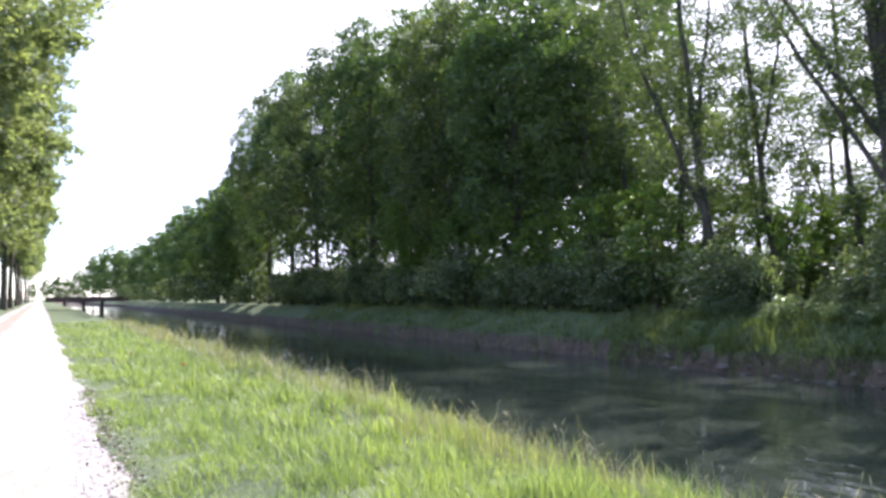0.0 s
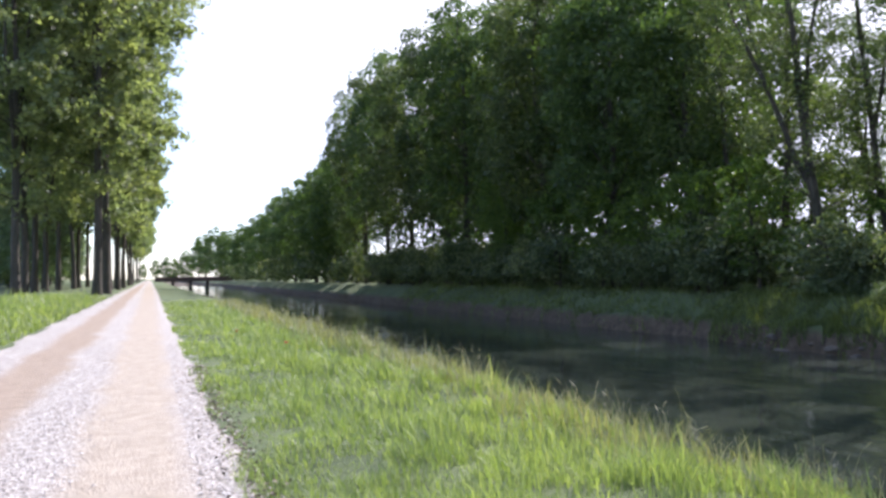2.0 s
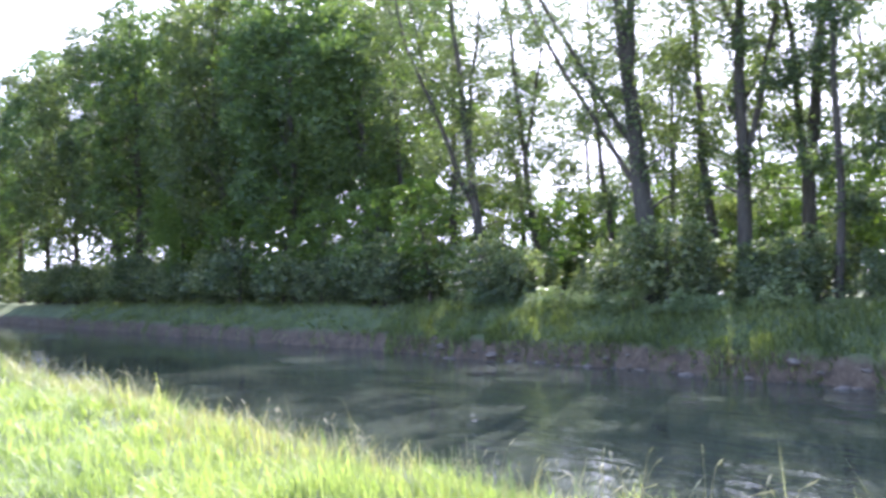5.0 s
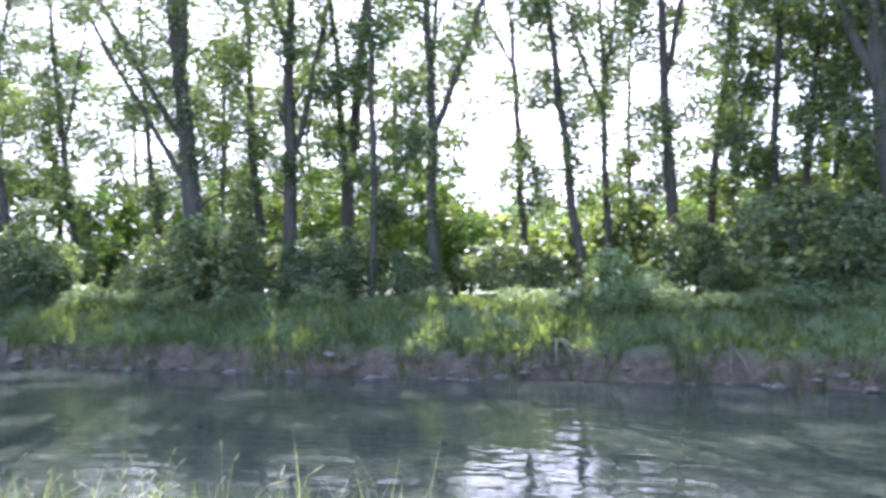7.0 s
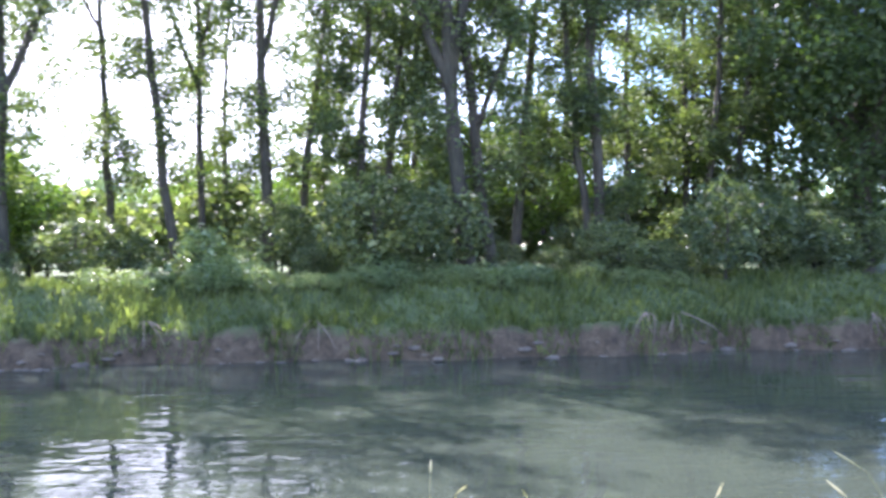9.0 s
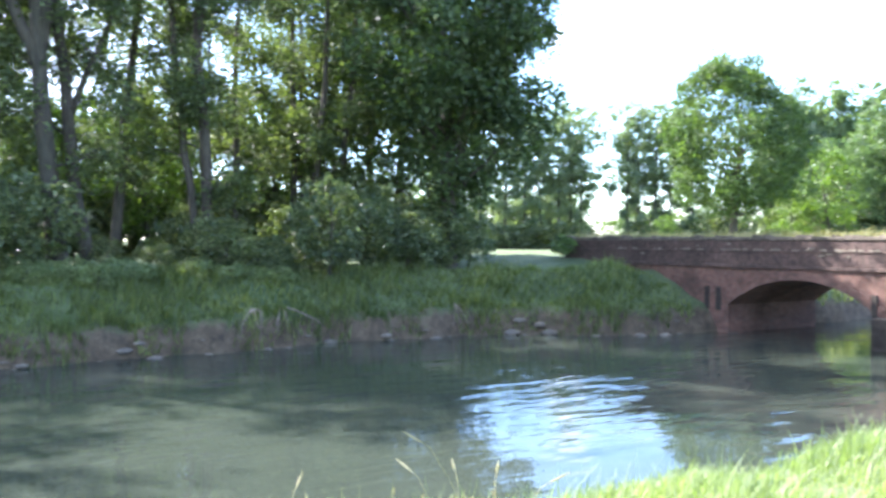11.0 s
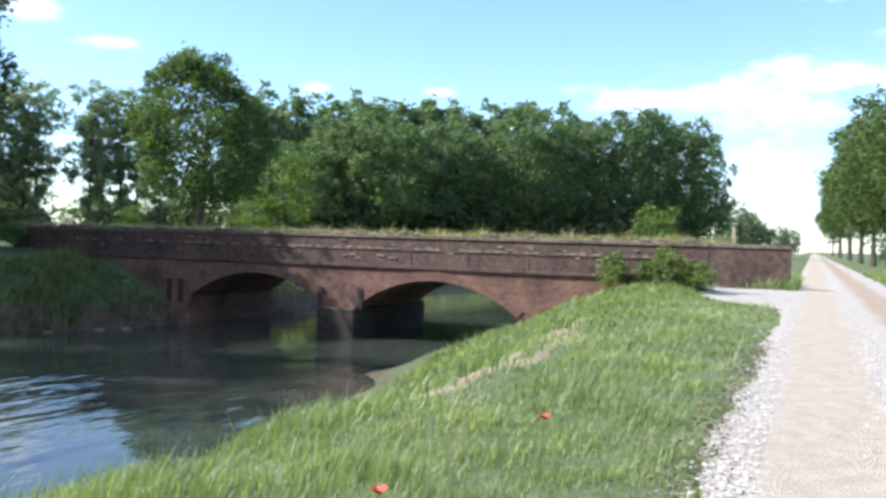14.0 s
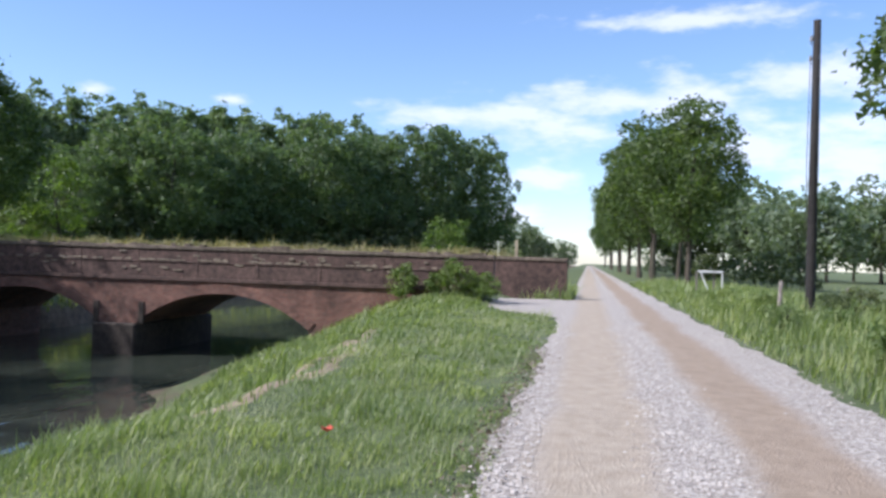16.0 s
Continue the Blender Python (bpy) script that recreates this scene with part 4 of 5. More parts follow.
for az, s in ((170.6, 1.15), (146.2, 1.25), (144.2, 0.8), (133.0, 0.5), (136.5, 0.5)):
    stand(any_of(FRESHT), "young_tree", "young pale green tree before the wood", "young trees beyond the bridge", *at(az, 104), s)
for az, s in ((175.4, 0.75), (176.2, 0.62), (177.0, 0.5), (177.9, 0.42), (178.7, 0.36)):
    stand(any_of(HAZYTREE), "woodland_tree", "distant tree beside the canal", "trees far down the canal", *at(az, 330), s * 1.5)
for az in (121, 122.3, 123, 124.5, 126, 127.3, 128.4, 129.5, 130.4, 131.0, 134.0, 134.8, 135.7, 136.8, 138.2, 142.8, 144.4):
    stand(any_of(THINPOPLAR), "poplar_tree", "distant poplar behind the field, haze put into its leaf colour", "poplars behind the field", *at(az, 165), 0.98)
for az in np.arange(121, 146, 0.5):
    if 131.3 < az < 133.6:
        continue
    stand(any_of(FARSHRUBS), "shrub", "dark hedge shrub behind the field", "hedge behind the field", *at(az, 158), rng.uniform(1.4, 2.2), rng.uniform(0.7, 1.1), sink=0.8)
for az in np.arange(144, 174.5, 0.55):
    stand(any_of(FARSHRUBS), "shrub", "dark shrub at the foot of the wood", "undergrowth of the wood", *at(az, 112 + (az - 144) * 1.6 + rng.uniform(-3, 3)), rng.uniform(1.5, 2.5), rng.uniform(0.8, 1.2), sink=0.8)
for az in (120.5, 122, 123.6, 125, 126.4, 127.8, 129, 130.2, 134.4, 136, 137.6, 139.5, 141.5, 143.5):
    stand(any_of(HAZYTREE), "woodland_tree", "distant tree behind the field, haze put into its leaf colour", "trees behind the field", *at(az, 185), rng.uniform(0.6, 0.8) if az < 131 else rng.uniform(0.45, 0.6), sink=1.0)
# avenue along the road
for k, y in enumerate((84, 94, 104, 115, 127, 140, 155, 172, 192, 215, 242, 275, 315, 360, 420)):
    lib = AVENUE if k < 5 else AVENUE_FAR
    stand(lib[k % len(lib)], "avenue_tree", "tall avenue tree leaning over the gravel road", "avenue beside the road", -4.5 + rng.uniform(-0.4, 0.4), y, rng.uniform(0.94, 1.06) * (0.86 if k > 7 else 1.0))
for k, y in enumerate((82, 91, 102, 114, 127, 141, 158, 178)):
    lib = AVENUE if k < 4 else AVENUE_FAR
    stand(lib[(k + 1) % len(lib)], "avenue_tree", "tall avenue tree leaning over the gravel road", "avenue beside the road", -11.5 + rng.uniform(-0.8, 0.8), y, rng.uniform(0.9, 1.05))
for k in range(10):
    stand(any_of(FARSHRUBS), "shrub", "dark hedge shrub behind the avenue", "hedge behind the avenue", -24 - rng.uniform(0, 8), 150 + 14 * k, rng.uniform(2.0, 2.8))
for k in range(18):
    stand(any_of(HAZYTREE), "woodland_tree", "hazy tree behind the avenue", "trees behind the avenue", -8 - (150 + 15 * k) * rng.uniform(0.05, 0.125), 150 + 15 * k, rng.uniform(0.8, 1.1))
for k, (y, h) in enumerate(((-59, 13.0), (-71, 12.5), (-80, 15.5), (-90, 16.0), (-101, 16.5), (-113, 17.0), (-127, 17.0), (-143, 17.5), (-162, 17.5), (-186, 18.0), (-216, 18), (-255, 18), (-305, 18))):
    stand(ROADTREE[k % 3], "roadside_tree", "dark green roadside tree with a rounded crown", "trees beside the road", -6.5 + (0.7 if k > 1 else 0) - (0.6 if k % 2 else 0), y, h / 14.0, turn=60 * k)
stand(NEARTREE, "roadside_tree", "leafy roadside tree beside the meadow", "trees beside the road", -11.4, -22.3, 1.0, turn=20)
for k in range(14):
    stand(any_of(FARSHRUBS), "shrub", "dark hedge shrub behind the roadside trees", "hedge behind the roadside trees", -12.5 - rng.uniform(0, 3.5), -64 - 9 * k, rng.uniform(0.6, 1.0))
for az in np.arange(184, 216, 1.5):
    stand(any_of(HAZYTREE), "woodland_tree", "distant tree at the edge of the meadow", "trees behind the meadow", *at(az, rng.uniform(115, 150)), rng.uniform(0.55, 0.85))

# ---- roadside things ----
def rod(points, radii, mat, name, parent, sides=8, label=""):
    V, Q = tube(points, radii, sides)
    me = quick_mesh(name, V, Q, mat)
    return child(name, me, parent, label)


pole = tagged(new("utility_pole"), "dark tarred wooden utility pole beside the meadow", "utility pole")
rod([(0, 0, -0.4), (0, 0, 4.5), (0, 0, 8.98), (0, 0, 9.0)], [0.15, 0.13, 0.105, 0.01], POLE_WOOD, "shaft", pole, 12)
for z, dx in ((8.35, 0.16), (7.75, 0.17)):
    b = rod([(0.0, 0, z - 0.1), (dx, 0, z - 0.1), (dx, 0, z + 0.02)], [0.018, 0.018, 0.016], POLE_WOOD, "bracket", pole, 6)
    rod([(dx, 0, z), (dx, 0, z + 0.05), (dx, 0, z + 0.1), (dx, 0, z + 0.16)], [0.03, 0.055, 0.035, 0.045], PORCELAIN, "insulator", pole, 10, "pale insulator")
rod([(0.17, 0, 7.6), (0.2, 0, 5.0), (0.17, 0, 2.4)], [0.012, 0.012, 0.012], POLE_WOOD, "earth_wire", pole, 5)
pole.matrix_basis = pose(-6.5, -27.2, 0.1, 0, 0, 0)

for x, y, h in ((-5.55, -26.9, 1.15), (-7.6, -27.4, 1.0)):
    p = tagged(new("fence_post"), "grey weathered wooden fence post in long grass", "fence post", "fence posts")
    rod([(0, 0, -0.3), (0, 0, h), (0, 0, h + 0.01)], [0.07, 0.062, 0.01], GREY_WOOD, "post", p, 8)
    p.matrix_basis = pose(x, y, 0.1, 2, -3, 0)

# white barrier
gate = tagged(new("barrier"), "white painted wooden barrier between grey posts", "barrier")
def beam(name, a, b, w, mat, parent, label=""):
    a, b = Vector(a), Vector(b)
    bm = box_bm(-w / 2, w / 2, -w / 2, w / 2, 0, (b - a).length, 0.008)
    q = (b - a).to_track_quat("Z", "Y").to_matrix().to_4x4()
    bmesh.ops.transform(bm, matrix=Matrix.Translation(a) @ q, verts=bm.verts)
    return part(name, bm, mat, parent, label)


beam("rail", (-0.95, 0, 1.02), (0.95, 0, 1.02), 0.10, WHITE_PAINT, gate)
beam("brace", (0.78, 0.11, 0.98), (0.05, 0.11, 0.05), 0.085, WHITE_PAINT, gate)
beam("upright", (-0.9, 0.11, -0.2), (-0.9, 0.11, 1.05), 0.09, WHITE_PAINT, gate)
beam("post", (1.05, 0, -0.3), (1.05, 0, 1.0), 0.13, GREY_WOOD, gate, "grey wooden post")
beam("post", (-0.35, -0.15, -0.3), (-0.35, -0.15, 0.95), 0.12, GREY_WOOD, gate, "grey wooden post")
gate.matrix_basis = pose(-5.9, -44.0, float(terrain(-5.9, -44.0)) + 0.1, 0, 0, 4) @ Matrix.Diagonal((0.62, 1.0, 1.12, 1))

# far bridge to the north
far_bridge = tagged(new("distant_bridge"), "low dark bridge far up the canal", "bridge")
part("deck", box_bm(2, 36, 398, 403, -0.1, 1.1, 0.05), PARAPET, far_bridge)
for x in (9.0, 16.5, 24.0):
    part("pier", box_bm(x, x + 1.2, 398.4, 402.6, -3.6, -0.1), FOOTING, far_bridge)
part("handrail", box_bm(2, 36, 397.9, 398.05, 1.1, 2.0), PARAPET, far_bridge)


# ---- small plants ----
def poppy(x, y, s=1.0):
    p = tagged(new("poppy"), "red wild poppy in the grass", "poppy", "poppies")
    z = float(terrain(x, y))
    rod([(0, 0, -0.03), (0.02, 0.01, 0.22), (0.0, 0.02, 0.44)], [0.004, 0.003, 0.003], STEM, "stem", p, 5)
    bm = bmesh.new()
    for k in range(4):
        a = k * 1.571 + 0.2
        c = Vector((math.cos(a), math.sin(a), 0))
        n = Vector((-math.sin(a), math.cos(a), 0))
        b0 = Vector((0, 0.02, 0.44))
        q = [bm.verts.new(b0), bm.verts.new(b0 + c * 0.028 - n * 0.03 + Vector((0, 0, 0.022))), bm.verts.new(b0 + c * 0.048 + Vector((0, 0, 0.038))), bm.verts.new(b0 + c * 0.028 + n * 0.03 + Vector((0, 0, 0.022)))]
        bm.faces.new(q)
    part("petals", bm, PETAL, p, "papery red petals")
    p.matrix_basis = pose(x, y, z, 0, 0, 40 * x) @ Matrix.Diagonal((s, s, s, 1))


for x, y in ((2.3, 14.9), (1.78, -5.9), (1.95, -3.8), (1.9, 19.5)):
    poppy(x, y, 1.0)


def blades(seed, pts, height, width, mat, name, label, category, bend=0.55):
    """Grass: one bent, pointed blade at each of the points."""
    rng = np.random.default_rng(seed)
    n = len(pts)
    z = terrain(pts[:, 0], pts[:, 1])
    base = np.stack([pts[:, 0], pts[:, 1], z - 0.01], 1)
    a = rng.uniform(0, 2 * np.pi, n)
    d = np.stack([np.cos(a), np.sin(a), np.zeros(n)], 1)
    s = np.stack([-np.sin(a), np.cos(a), np.zeros(n)], 1)
    h = height * rng.uniform(0.5, 1.3, n)
    w = (width * rng.uniform(0.6, 1.4, n))[:, None]
    k = (bend * rng.uniform(0.2, 1.6, n) * h)[:, None]
    up = np.array([0, 0, 1.0])
    wind = np.array([-0.12, -0.04, 0]) * h[:, None]
    h = h * np.where(rng.uniform(size=n) < 0.06, 1.7, 1.0)
    m = base + d * k * 0.35 + wind * 0.3 + up * (h * 0.55)[:, None]
    t = base + d * k * 1.2 + wind + up * (h * 0.98)[:, None]
    V = np.stack([base - s * w, base + s * w, m - s * w * 0.7, m + s * w * 0.7, t], 1).reshape(-1, 3)
    o = np.arange(n)[:, None] * 5
    F = np.concatenate([o + np.array([0, 1, 3]), o + np.array([0, 3, 2]), o + np.array([2, 3, 4])])
    return tagged(new(name, quick_mesh(name, V, F, mat)), label, category, kind="stuff")


def scatter(seed, n, x0, x1, y0, y1, near=7.0, power=2.0, keep=None):
    """Points in a stretch of the plan, thinning out from the place where the path begins."""
    rng = np.random.default_rng(seed)
    out, got = [], 0
    while got < n:
        p = np.stack([rng.uniform(x0, x1, 200000), rng.uniform(y0, y1, 200000)], 1)
        r = np.hypot(p[:, 0], p[:, 1])
        w = rng.uniform(size=len(p)) < 1 / (1 + (r / near) ** power)
        if keep is not None:
            w &= keep(p)
        # tufts
        w &= (np.sin(p[:, 0] * 7 + np.sin(p[:, 1] * 5) * 2) + np.sin(p[:, 1] * 6.3 + p[:, 0] * 2) + rng.normal(0, 1.2, len(p))) > -0.9
        out.append(p[w])
        got += int(w.sum())
    return np.concatenate(out)[:n]


def trail_x(y):
    """The trodden line on top of the bank."""
    return near_crest(y) - 0.15 + 0.10 * np.sin(y * 0.7)


def trail_half(y):
    """Half the width of the bare earth, widest half way to the bridge."""
    return 0.16 + 0.46 * np.exp(-((y + 14.0) / 3.6) ** 2) + 0.07 * np.sin(y * 1.9) + 0.05 * np.sin(y * 4.3)


def off_trail(p):
    rg = np.random.default_rng(61)
    half = trail_half(p[:, 1]) + rg.normal(0, 0.05, len(p))
    bare = (np.abs(p[:, 0] - trail_x(p[:, 1])) < half) & (p[:, 1] < -8.0) & (p[:, 1] > -21)
    return ~bare | (rg.uniform(size=len(p)) < 0.3)


def off_spur(p):
    return ~((p[:, 1] < -25.5) & (p[:, 1] > -36.6) & (p[:, 0] < 0.85 + 2.5 * smooth(-24.5, -29.0, p[:, 1])))


verge = scatter(1, 155000, 0.72, 6.4, -30.8, 60, 7.0, 1.8, lambda p: off_spur(p) & off_trail(p))
r = np.hypot(verge[:, 0], verge[:, 1])
by_trail = 1 - 0.6 * smooth(1.3, 0.3, np.abs(verge[:, 0] - trail_x(verge[:, 1]))) * smooth(-4.5, -6.5, verge[:, 1]) * smooth(-24, -20, verge[:, 1])
hgt = (0.72 + 0.30 * np.sin(verge[:, 0] * 3.7 + np.sin(verge[:, 1] * 2.3) * 1.5) * np.sin(verge[:, 1] * 3.1 - verge[:, 0]) + 0.3 * np.sin(verge[:, 1] * 0.9 + verge[:, 0] * 1.4) ** 2) * (0.08 + 0.13 * smooth(0.8, 2.4, verge[:, 0]) + 0.05 * np.sin(verge[:, 0] * 2.1 + verge[:, 1] * 0.9) + 0.04 * np.sin(verge[:, 0] * 5.3 - verge[:, 1] * 3.1)) * 1.12
blades(2, verge, hgt * by_trail * (0.85 - 0.25 * smooth(-2, -6, verge[:, 1])), 0.0015 + 0.00052 * r, GRASS, "verge_grass", "long sunlit green grass on the canal verge", "grass")
west = scatter(3, 32000, -10, -3.25, -70, 75, 25, 1.6, lambda p: (p[:, 1] < -8) | (p[:, 1] > 16))
blades(4, west, 0.26 + 0.2 * smooth(-3.6, -5, west[:, 0]), 0.007 + 0.0005 * np.hypot(west[:, 0], west[:, 1]), GRASS, "verge_grass", "long green grass on the meadow side of the road", "grass")
slope = scatter(5, 16000, 3.8, 10.2, -30.9, -7, 40, 1.0, lambda p: (p[:, 0] < near_crest(p[:, 1]) + 4.5) & off_trail(p))
blades(6, slope, np.full(len(slope), 0.19), 0.002 + 0.00085 * np.hypot(slope[:, 0], slope[:, 1]), GRASS, "bank_grass", "long green grass on the slope by the bridge", "grass")
tuft = scatter(7, 3500, 0.6, 5.0, -43, -36.0, 60, 1.0, lambda p: (p[:, 1] > -36.9 + 0.3 * p[:, 0]) | (p[:, 1] < -37.4))
blades(8, tuft, np.full(len(tuft), 0.5), np.full(len(tuft), 0.03), GRASS, "bank_grass", "rank grass at the foot of the bridge parapet", "grass")
y = np.random.default_rng(14).uniform(-95, -38, 7000)
x = far_edge(y) + 0.3 + 4.5 * np.random.default_rng(15).uniform(size=7000)
blades(16, np.stack([x, y], 1), np.full(7000, 0.42), np.full(7000, 0.05), GRASS_FAR, "bank_grass", "sunlit green grass on the bank beyond the bridge", "grass")
rng = np.random.default_rng(9)
y = rng.uniform(-30, 110, 64000)
y = np.where(rng.uniform(size=len(y)) < 0.62, rng.uniform(-30, 45, len(y)), y)
x = far_edge(y) + 0.35 * np.sin(y * 1.9 + np.sin(y * 3.7)) + 0.25 * np.sin(y * 0.6) + 5.4 * rng.uniform(0, 1, len(y)) ** 1.15
blades(10, np.stack([x, y], 1), np.maximum(0.24, 0.32 + 0.14 * np.sin(y * 0.8 + x) + 0.12 * np.sin(y * 2.9 - x * 2.0)), 0.026, GRASS_FAR, "bank_grass", "rough grass hanging over the muddy far bank", "grass", 0.6)


# tall seeding grasses along the crest
def seed_grass(x, y, s, turn):
    g = tagged(new("seed_grass"), "tall thin grass stalks with drooping seed heads", "grass stalk", "seeding grasses on the crest")
    z = float(terrain(x, y))
    rg = np.random.default_rng(int(turn * 100))
    wood, head = Pile(), Pile()
    for k in range(4):
        b = rg.normal(0, 0.12, 2)
        l = rg.uniform(0.42, 0.68)
        dr = rg.normal(0, 0.07, 2) + np.array([-0.03, 0.04])
        P = [(b[0], b[1], -0.05), (b[0] + dr[0] * 0.4, b[1] + dr[1] * 0.4, l * 0.55), (b[0] + dr[0] * 1.2, b[1] + dr[1] * 1.2, l * 0.9), (b[0] + dr[0] * 1.9, b[1] + dr[1] * 1.9, l)]
        wood.add(*tube(P, [0.0025, 0.002, 0.0016, 0.0012], 4))
        e = np.array(P[3]); f = np.array(P[2])
        head.add(*tube([f + (e - f) * q for q in (0.3, 0.6, 1.0, 1.35)], [0.002, 0.006, 0.0055, 0.001], 5))
    child("stalks", wood.mesh("stalks", STRAW), g)
    child("seed_heads", head.mesh("seed_heads", STRAW), g)
    g.matrix_basis = pose(x, y, z, 0, 0, turn) @ Matrix.Diagonal((s, s, s, 1))


rng = np.random.default_rng(21)
for k in range(60):
    y = rng.uniform(-3, 24)
    x = float(near_crest(y)) + rng.uniform(-0.7, 0.9)
    seed_grass(x, y, rng.uniform(0.6, 1.0), rng.uniform(0, 360))

# thin brown seeding grass along the crest
rng = np.random.default_rng(23)
y = rng.uniform(1, 55, 8000)
x = near_crest(y) + rng.normal(-0.2, 0.45, len(y))
blades(24, np.stack([x, y], 1), 0.36 + 0.08 * np.sin(y), 0.0016 + 0.00045 * np.hypot(x, y), STRAW, "seeding_grass", "thin brownish seeding grass along the crest of the bank", "grass")

# pale seeding grass among the verge by the bridge
rng = np.random.default_rng(25)
y = -rng.uniform(2.5, 26, 7000)
x = 1.0 + 2.9 * rng.uniform(size=len(y)) ** 0.8
tufted = np.sin(x * 2.9 + y * 1.1) + np.sin(y * 2.3 - x) + rng.normal(0, 0.8, len(y)) > 0.2
x, y = x[tufted], y[tufted]
blades(26, np.stack([x, y], 1), 0.20 + 0.05 * np.sin(y * 1.7), 0.0011 + 0.00030 * np.hypot(x, y), SEEDING, "seeding_grass", "pale seeding grass heads among the green verge", "grass", 0.9)

# lush grass along the crest towards the bridge
rng = np.random.default_rng(27)
y = -rng.uniform(0.5, 8.5, 6500)
x = near_crest(y) + rng.normal(0.05, 0.28, len(y))
blades(28, np.stack([x, y], 1), 0.15 + 0.07 * np.sin(y * 3.1) * np.sin(y * 1.3), 0.0016 + 0.0005 * np.hypot(x, y), GRASS, "crest_grass", "lush green grass along the crest of the bank", "grass")

# trodden earth on the bank
ty = np.arange(-21.0, -7.9, 0.25)
V, rng = [], np.random.default_rng(63)
for y in ty:
    w = max(0.05, float(trail_half(y)) + rng.normal(0, 0.03)) * 1.15
    taper = min(1.0, (y + 21.01) / 1.5, (-7.9 - y) / 2.5 + 0.02)
    for k in (-1, -0.4, 0.4, 1):
        x = float(trail_x(y)) + k * w * taper
        V.append((x, y, float(terrain(x, y)) + (0.012 if abs(k) < 1 else -0.05)))
Q = [(4 * i + k, 4 * i + k + 1, 4 * i + k + 5, 4 * i + k + 4) for i in range(len(ty) - 1) for k in range(3)]
tagged(new("footpath", quick_mesh("footpath", V, Q, EARTH)), "narrow trodden path of dry pale earth", "footpath", kind="structure")

# dry grass on the parapets
rng = np.random.default_rng(31)
n = 5200
px = rng.uniform(3, 37, n)
py = np.where(rng.uniform(size=n) < 0.75, rng.uniform(BY0 - 0.5, BY0 + 0.02, n), rng.uniform(BY1 - 0.02, BY1 + 0.5, n))
ob = blades(32, np.stack([px, py], 1), 0.20 + 0.14 * np.sin(px * 1.7) ** 2, 0.013, STRAW, "parapet_grass", "dry yellowed grass growing along the parapet tops", "grass")
co_ = np.empty(len(ob.data.vertices) * 3, np.float32)
ob.data.vertices.foreach_get("co", co_)
co_ = co_.reshape(-1, 3)
shift = np.repeat(1.77 - terrain(px, py), 5)
co_[:, 2] += shift
ob.data.vertices.foreach_set("co", co_.ravel())

# bushes against the bridge
VINES = [dome_tree(120 + k, 3.2, 1.7, 0.02, 0.04, 1500, 0.19, LEAF_VINE, BARK_DARK, lobes=16, lobe_r=0.27, stray=0.5, limbs=8) for k in range(2)]
for x, y, s, sz in ((6.6, -30.2, 0.42, 1.0), (4.6, -30.1, 0.5, 0.75), (3.6, -30.2, 0.42, 0.75), (5.4, -30.3, 0.3, 0.8), (36.2, -30.2, 0.5, 0.8)):
    stand(VINES[int(rng.integers(2))], "shrub", "green bush growing against the bridge wall", "bushes at the bridge", x, y, s, sz)

# loose gravel
rng = np.random.default_rng(41)
n = 11000
q = rng.uniform(size=n) ** 1.6
r = 3.5 + 18 * q
side = np.where(rng.uniform(size=n) < 0.5, 1, -1)
gyv = side * r
gxv = np.where(rng.uniform(size=n) < 0.45, rng.normal(-0.85, 0.2, n), np.where(rng.uniform(size=n) < 0.6, 0.42 + np.abs(rng.normal(0, 0.25, n)), rng.normal(-2.75, 0.22, n)))
keep = (gxv > -3.3) & (gxv < 1.0)
gxv, gyv = gxv[keep], gyv[keep]
n = len(gxv)
octa = np.array([(1, 0, 0), (0, 1, 0), (-1, 0, 0), (0, -1, 0), (0, 0, 0.8), (0, 0, -0.6)])
of = np.array([(0, 1, 4), (1, 2, 4), (2, 3, 4), (3, 0, 4)])
sz = rng.uniform(0.008, 0.022, (n, 1, 1)) * rng.uniform(0.7, 1.3, (n, 6, 1))
an = rng.uniform(0, 6.28, n)
rot = np.stack([np.stack([np.cos(an), -np.sin(an), 0 * an], 1), np.stack([np.sin(an), np.cos(an), 0 * an], 1), np.stack([0 * an, 0 * an, 1 + 0 * an], 1)], 1)
V = np.einsum("nij,kj->nki", rot, octa) * sz + np.stack([gxv, gyv, np.full(n, 0.045)], 1)[:, None]
F = (np.arange(n)[:, None, None] * 6 + of[None]).reshape(-1, 3)
tagged(new("loose_gravel", quick_mesh("loose_gravel", V.reshape(-1, 3), F, STONE)), "pale loose gravel stones on the towpath", "gravel", kind="stuff")

# stones at the far waterline
rng = np.random.default_rng(51)
def rubble_mesh(seed):
    rg = np.random.default_rng(seed)
    bm = bmesh.new()
    bmesh.ops.create_icosphere(bm, subdivisions=2, radius=0.5)
    for v in bm.verts:
        v.co = v.co * (1 + 0.35 * (noise.noise(v.co * 2.2 + Vector((seed, 0, 0))))) * 1.0
        v.co.z *= 0.6
    me = bpy.data.meshes.new("stone")
    bm.to_mesh(me)
    bm.free()
    me.materials.append(MUDSTONE)
    return me


RUBBLE = [rubble_mesh(k) for k in range(4)]
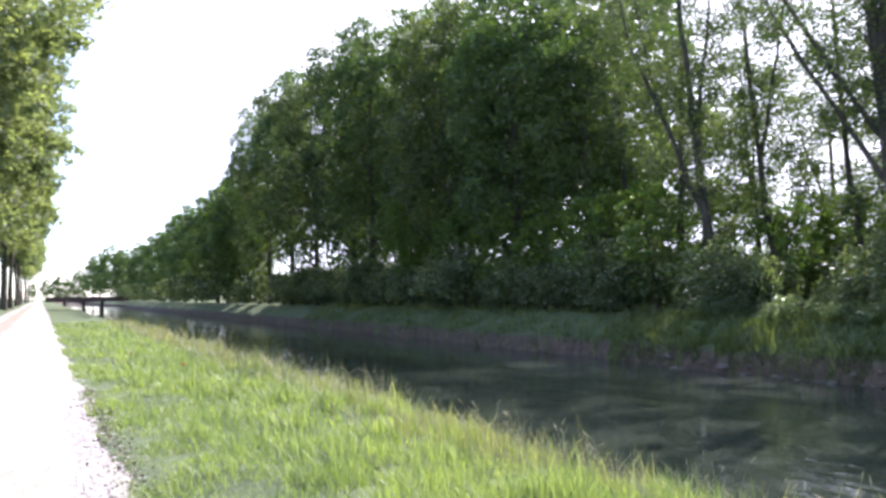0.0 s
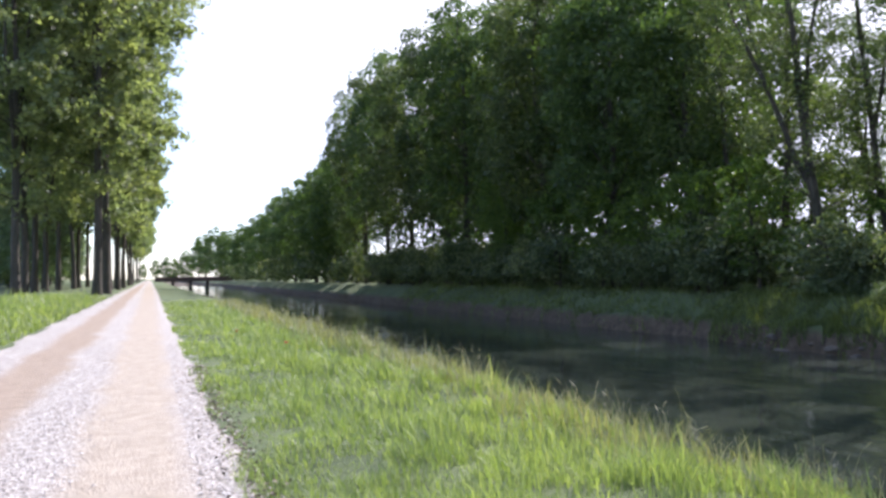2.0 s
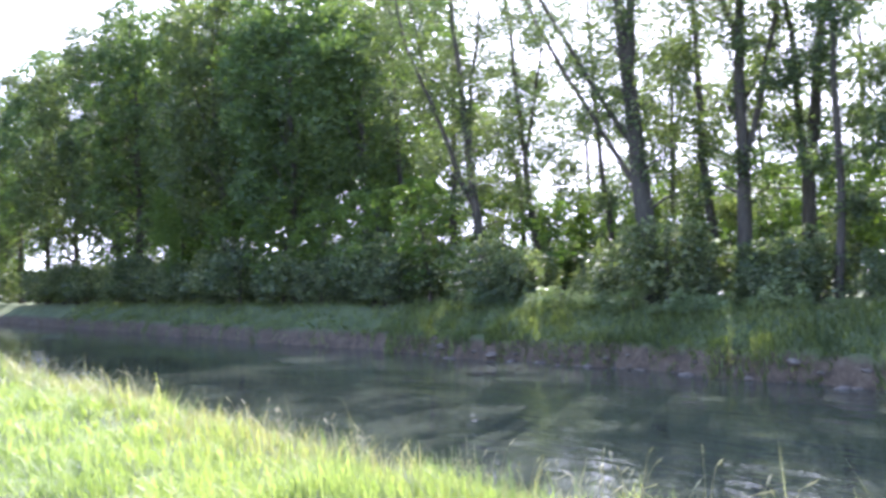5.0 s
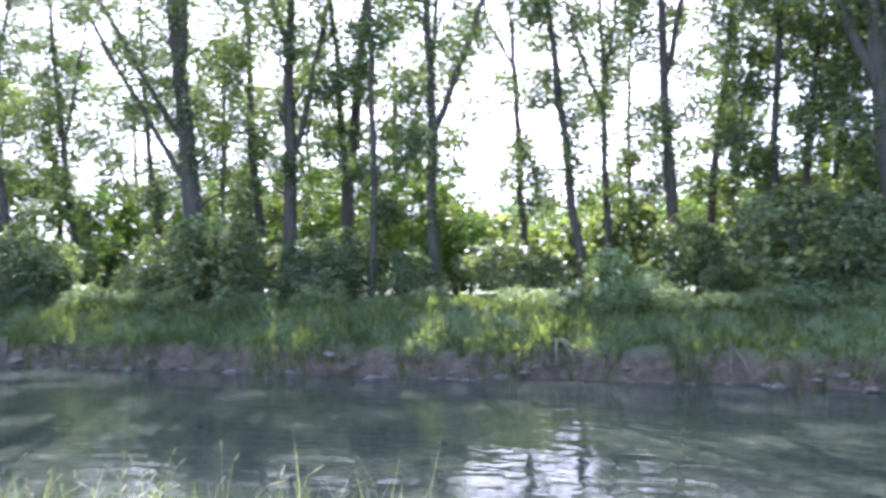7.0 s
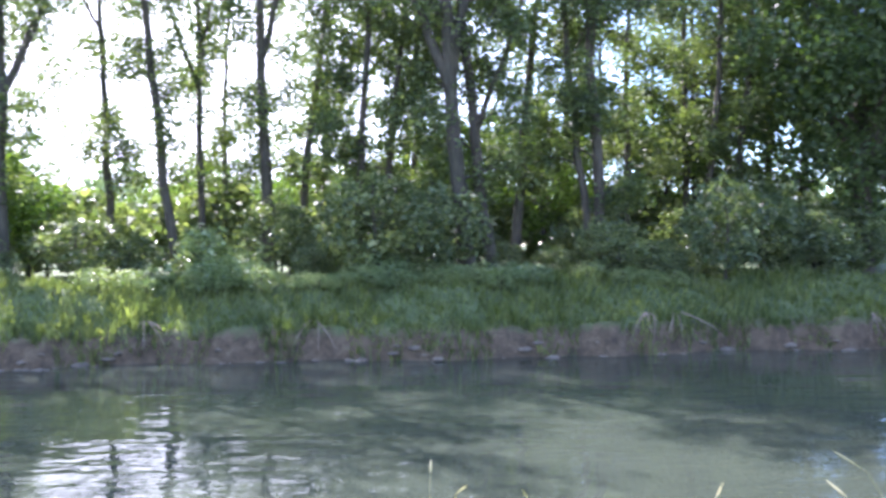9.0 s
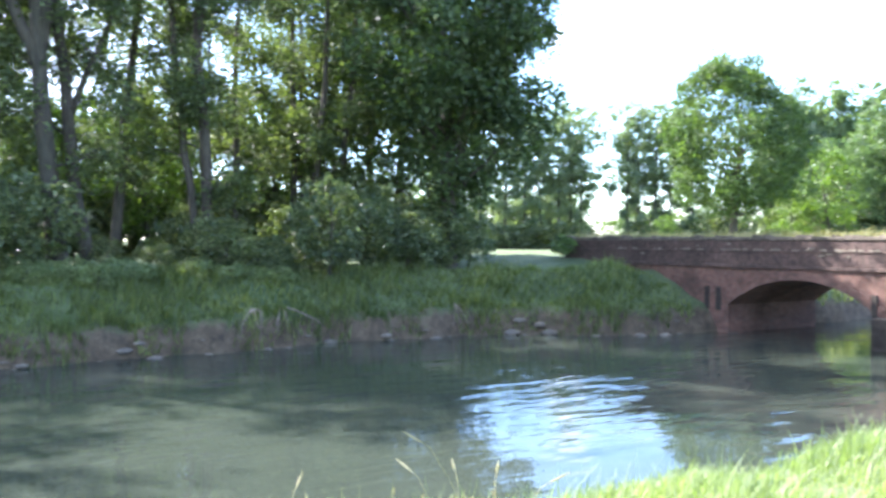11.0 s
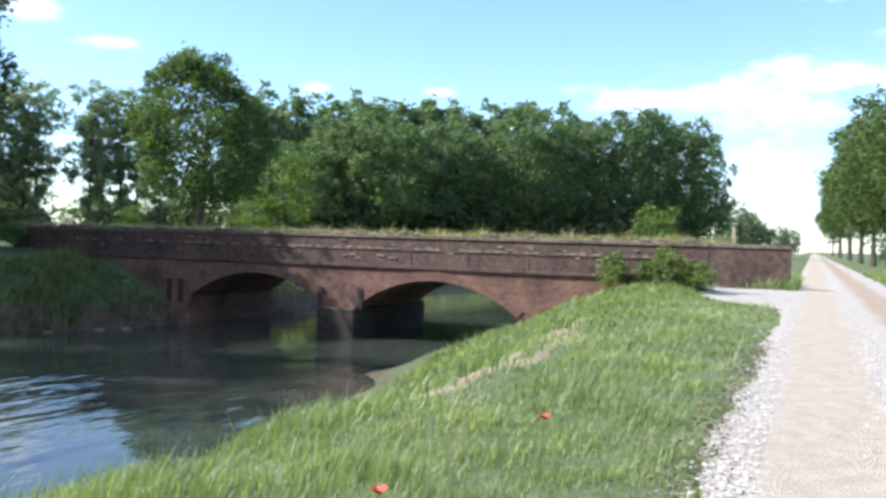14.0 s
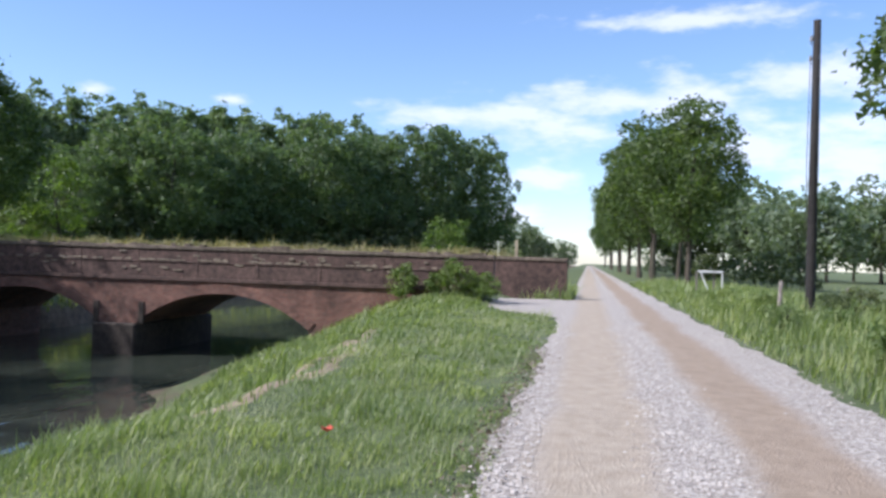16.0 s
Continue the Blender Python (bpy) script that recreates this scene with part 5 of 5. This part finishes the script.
for k in range(120):
    y = rng.uniform(-29, 40)
    x = float(far_edge(y)) + rng.uniform(-0.3, 0.2)
    st = tagged(new("bank_stone", RUBBLE[k % 4]), "pale stone in the mud at the waterline", "stone", "stones at the far waterline")
    s = rng.uniform(0.10, 0.34) if k % 4 else rng.uniform(0.35, 0.6)
    st.matrix_basis = pose(x, y, max(WATER_Z - 0.03, float(terrain(x, y))), 0, 0, rng.uniform(0, 360)) @ Matrix.Diagonal((s, s * 1.4, s * 0.9, 1))


# bare roots at the far waterline
rng = np.random.default_rng(71)
for k in range(5):
    y = rng.uniform(-22, 16)
    x = float(far_edge(y)) + 0.55
    root = tagged(new("tree_root"), "pale bare root hanging from the muddy bank", "root", "roots on the far bank")
    pile = Pile()
    for j in range(4):
        d = rng.normal(0, 0.8, 2)
        P = [(0.35, d[0] * 0.2, 0.25), (0.0, d[0] * 0.5, 0.12), (-0.35, d[0] * 1.0 + d[1] * 0.2, -0.25), (-0.6, d[0] * 1.3 + d[1] * 0.4, -0.75)]
        pile.add(*tube(P, [0.035, 0.03, 0.02, 0.008], 6))
    child("root_strand", pile.mesh("root_strand", ROOTWOOD), root)
    root.matrix_basis = pose(x, y, float(terrain(x, y)) + 0.05)

# dead leaves along the edge of the road
rng = np.random.default_rng(81)
n = 2600
y = rng.uniform(2.5, 16, n) * np.where(rng.uniform(size=n) < 0.5, 1, -1)
x = 0.86 + rng.normal(0, 0.11, n)
C = np.stack([x, y, np.maximum(terrain(x, y), 0.02) + rng.uniform(0.02, 0.05, n)], 1)
V, F = leaf_quads(rng, C, 0.028, -0.3)
tagged(new("leaf_litter", quick_mesh("leaf_litter", V, F, LITTER)), "dark dry leaf litter along the road edge", "leaf litter", kind="stuff")
# rank weeds in the meadow verge
WEEDS = [dome_tree(130 + k, 1.0, 0.7, 0.02, 0.02, 900, 0.09, LEAF_WEED, BARK_DARK, lobes=30, lobe_r=0.28, stray=0.25, limbs=3) for k in range(3)]
for k in range(34):
    y = -rng.uniform(9, 40)
    x = -4.3 - abs(rng.normal(0, 1.3))
    stand(WEEDS[k % 3], "weed_clump", "rank green weeds in the long grass", "weeds beside the road", x, y, rng.uniform(0.3, 0.65), rng.uniform(0.8, 1.3))
for x, y in ((-6.9, -26.4), (-7.8, -26.8)):
    stand(SHRUBS[0], "shrub", "dark low bush at the foot of the pole", "bushes at the pole", x, y, rng.uniform(0.22, 0.36))

# marker post on the bridge
marker = tagged(new("marker_post"), "pale weathered marker post on the bridge parapet", "marker post")
beam("post", (0, 0, 0), (0.02, 0, 0.72), 0.13, STRAWPOST, marker)
marker.matrix_basis = pose(3.1, -37.08, 1.77)
# broken lichened bricks along the parapet's face
rng = np.random.default_rng(91)
for k in range(150):
    x = rng.uniform(5.0, 33.0) if k % 3 else rng.uniform(7.0, 21.0)
    z = 1.19 if rng.uniform() < 0.7 else rng.uniform(0.75, 1.5)
    part("ledge_brick", box_bm(x, x + rng.uniform(0.12, 0.30), BY0 - 0.01, BY0 + rng.uniform(0.02, 0.05), z, z + rng.uniform(0.05, 0.09), 0.008), LICHEN, bridge)
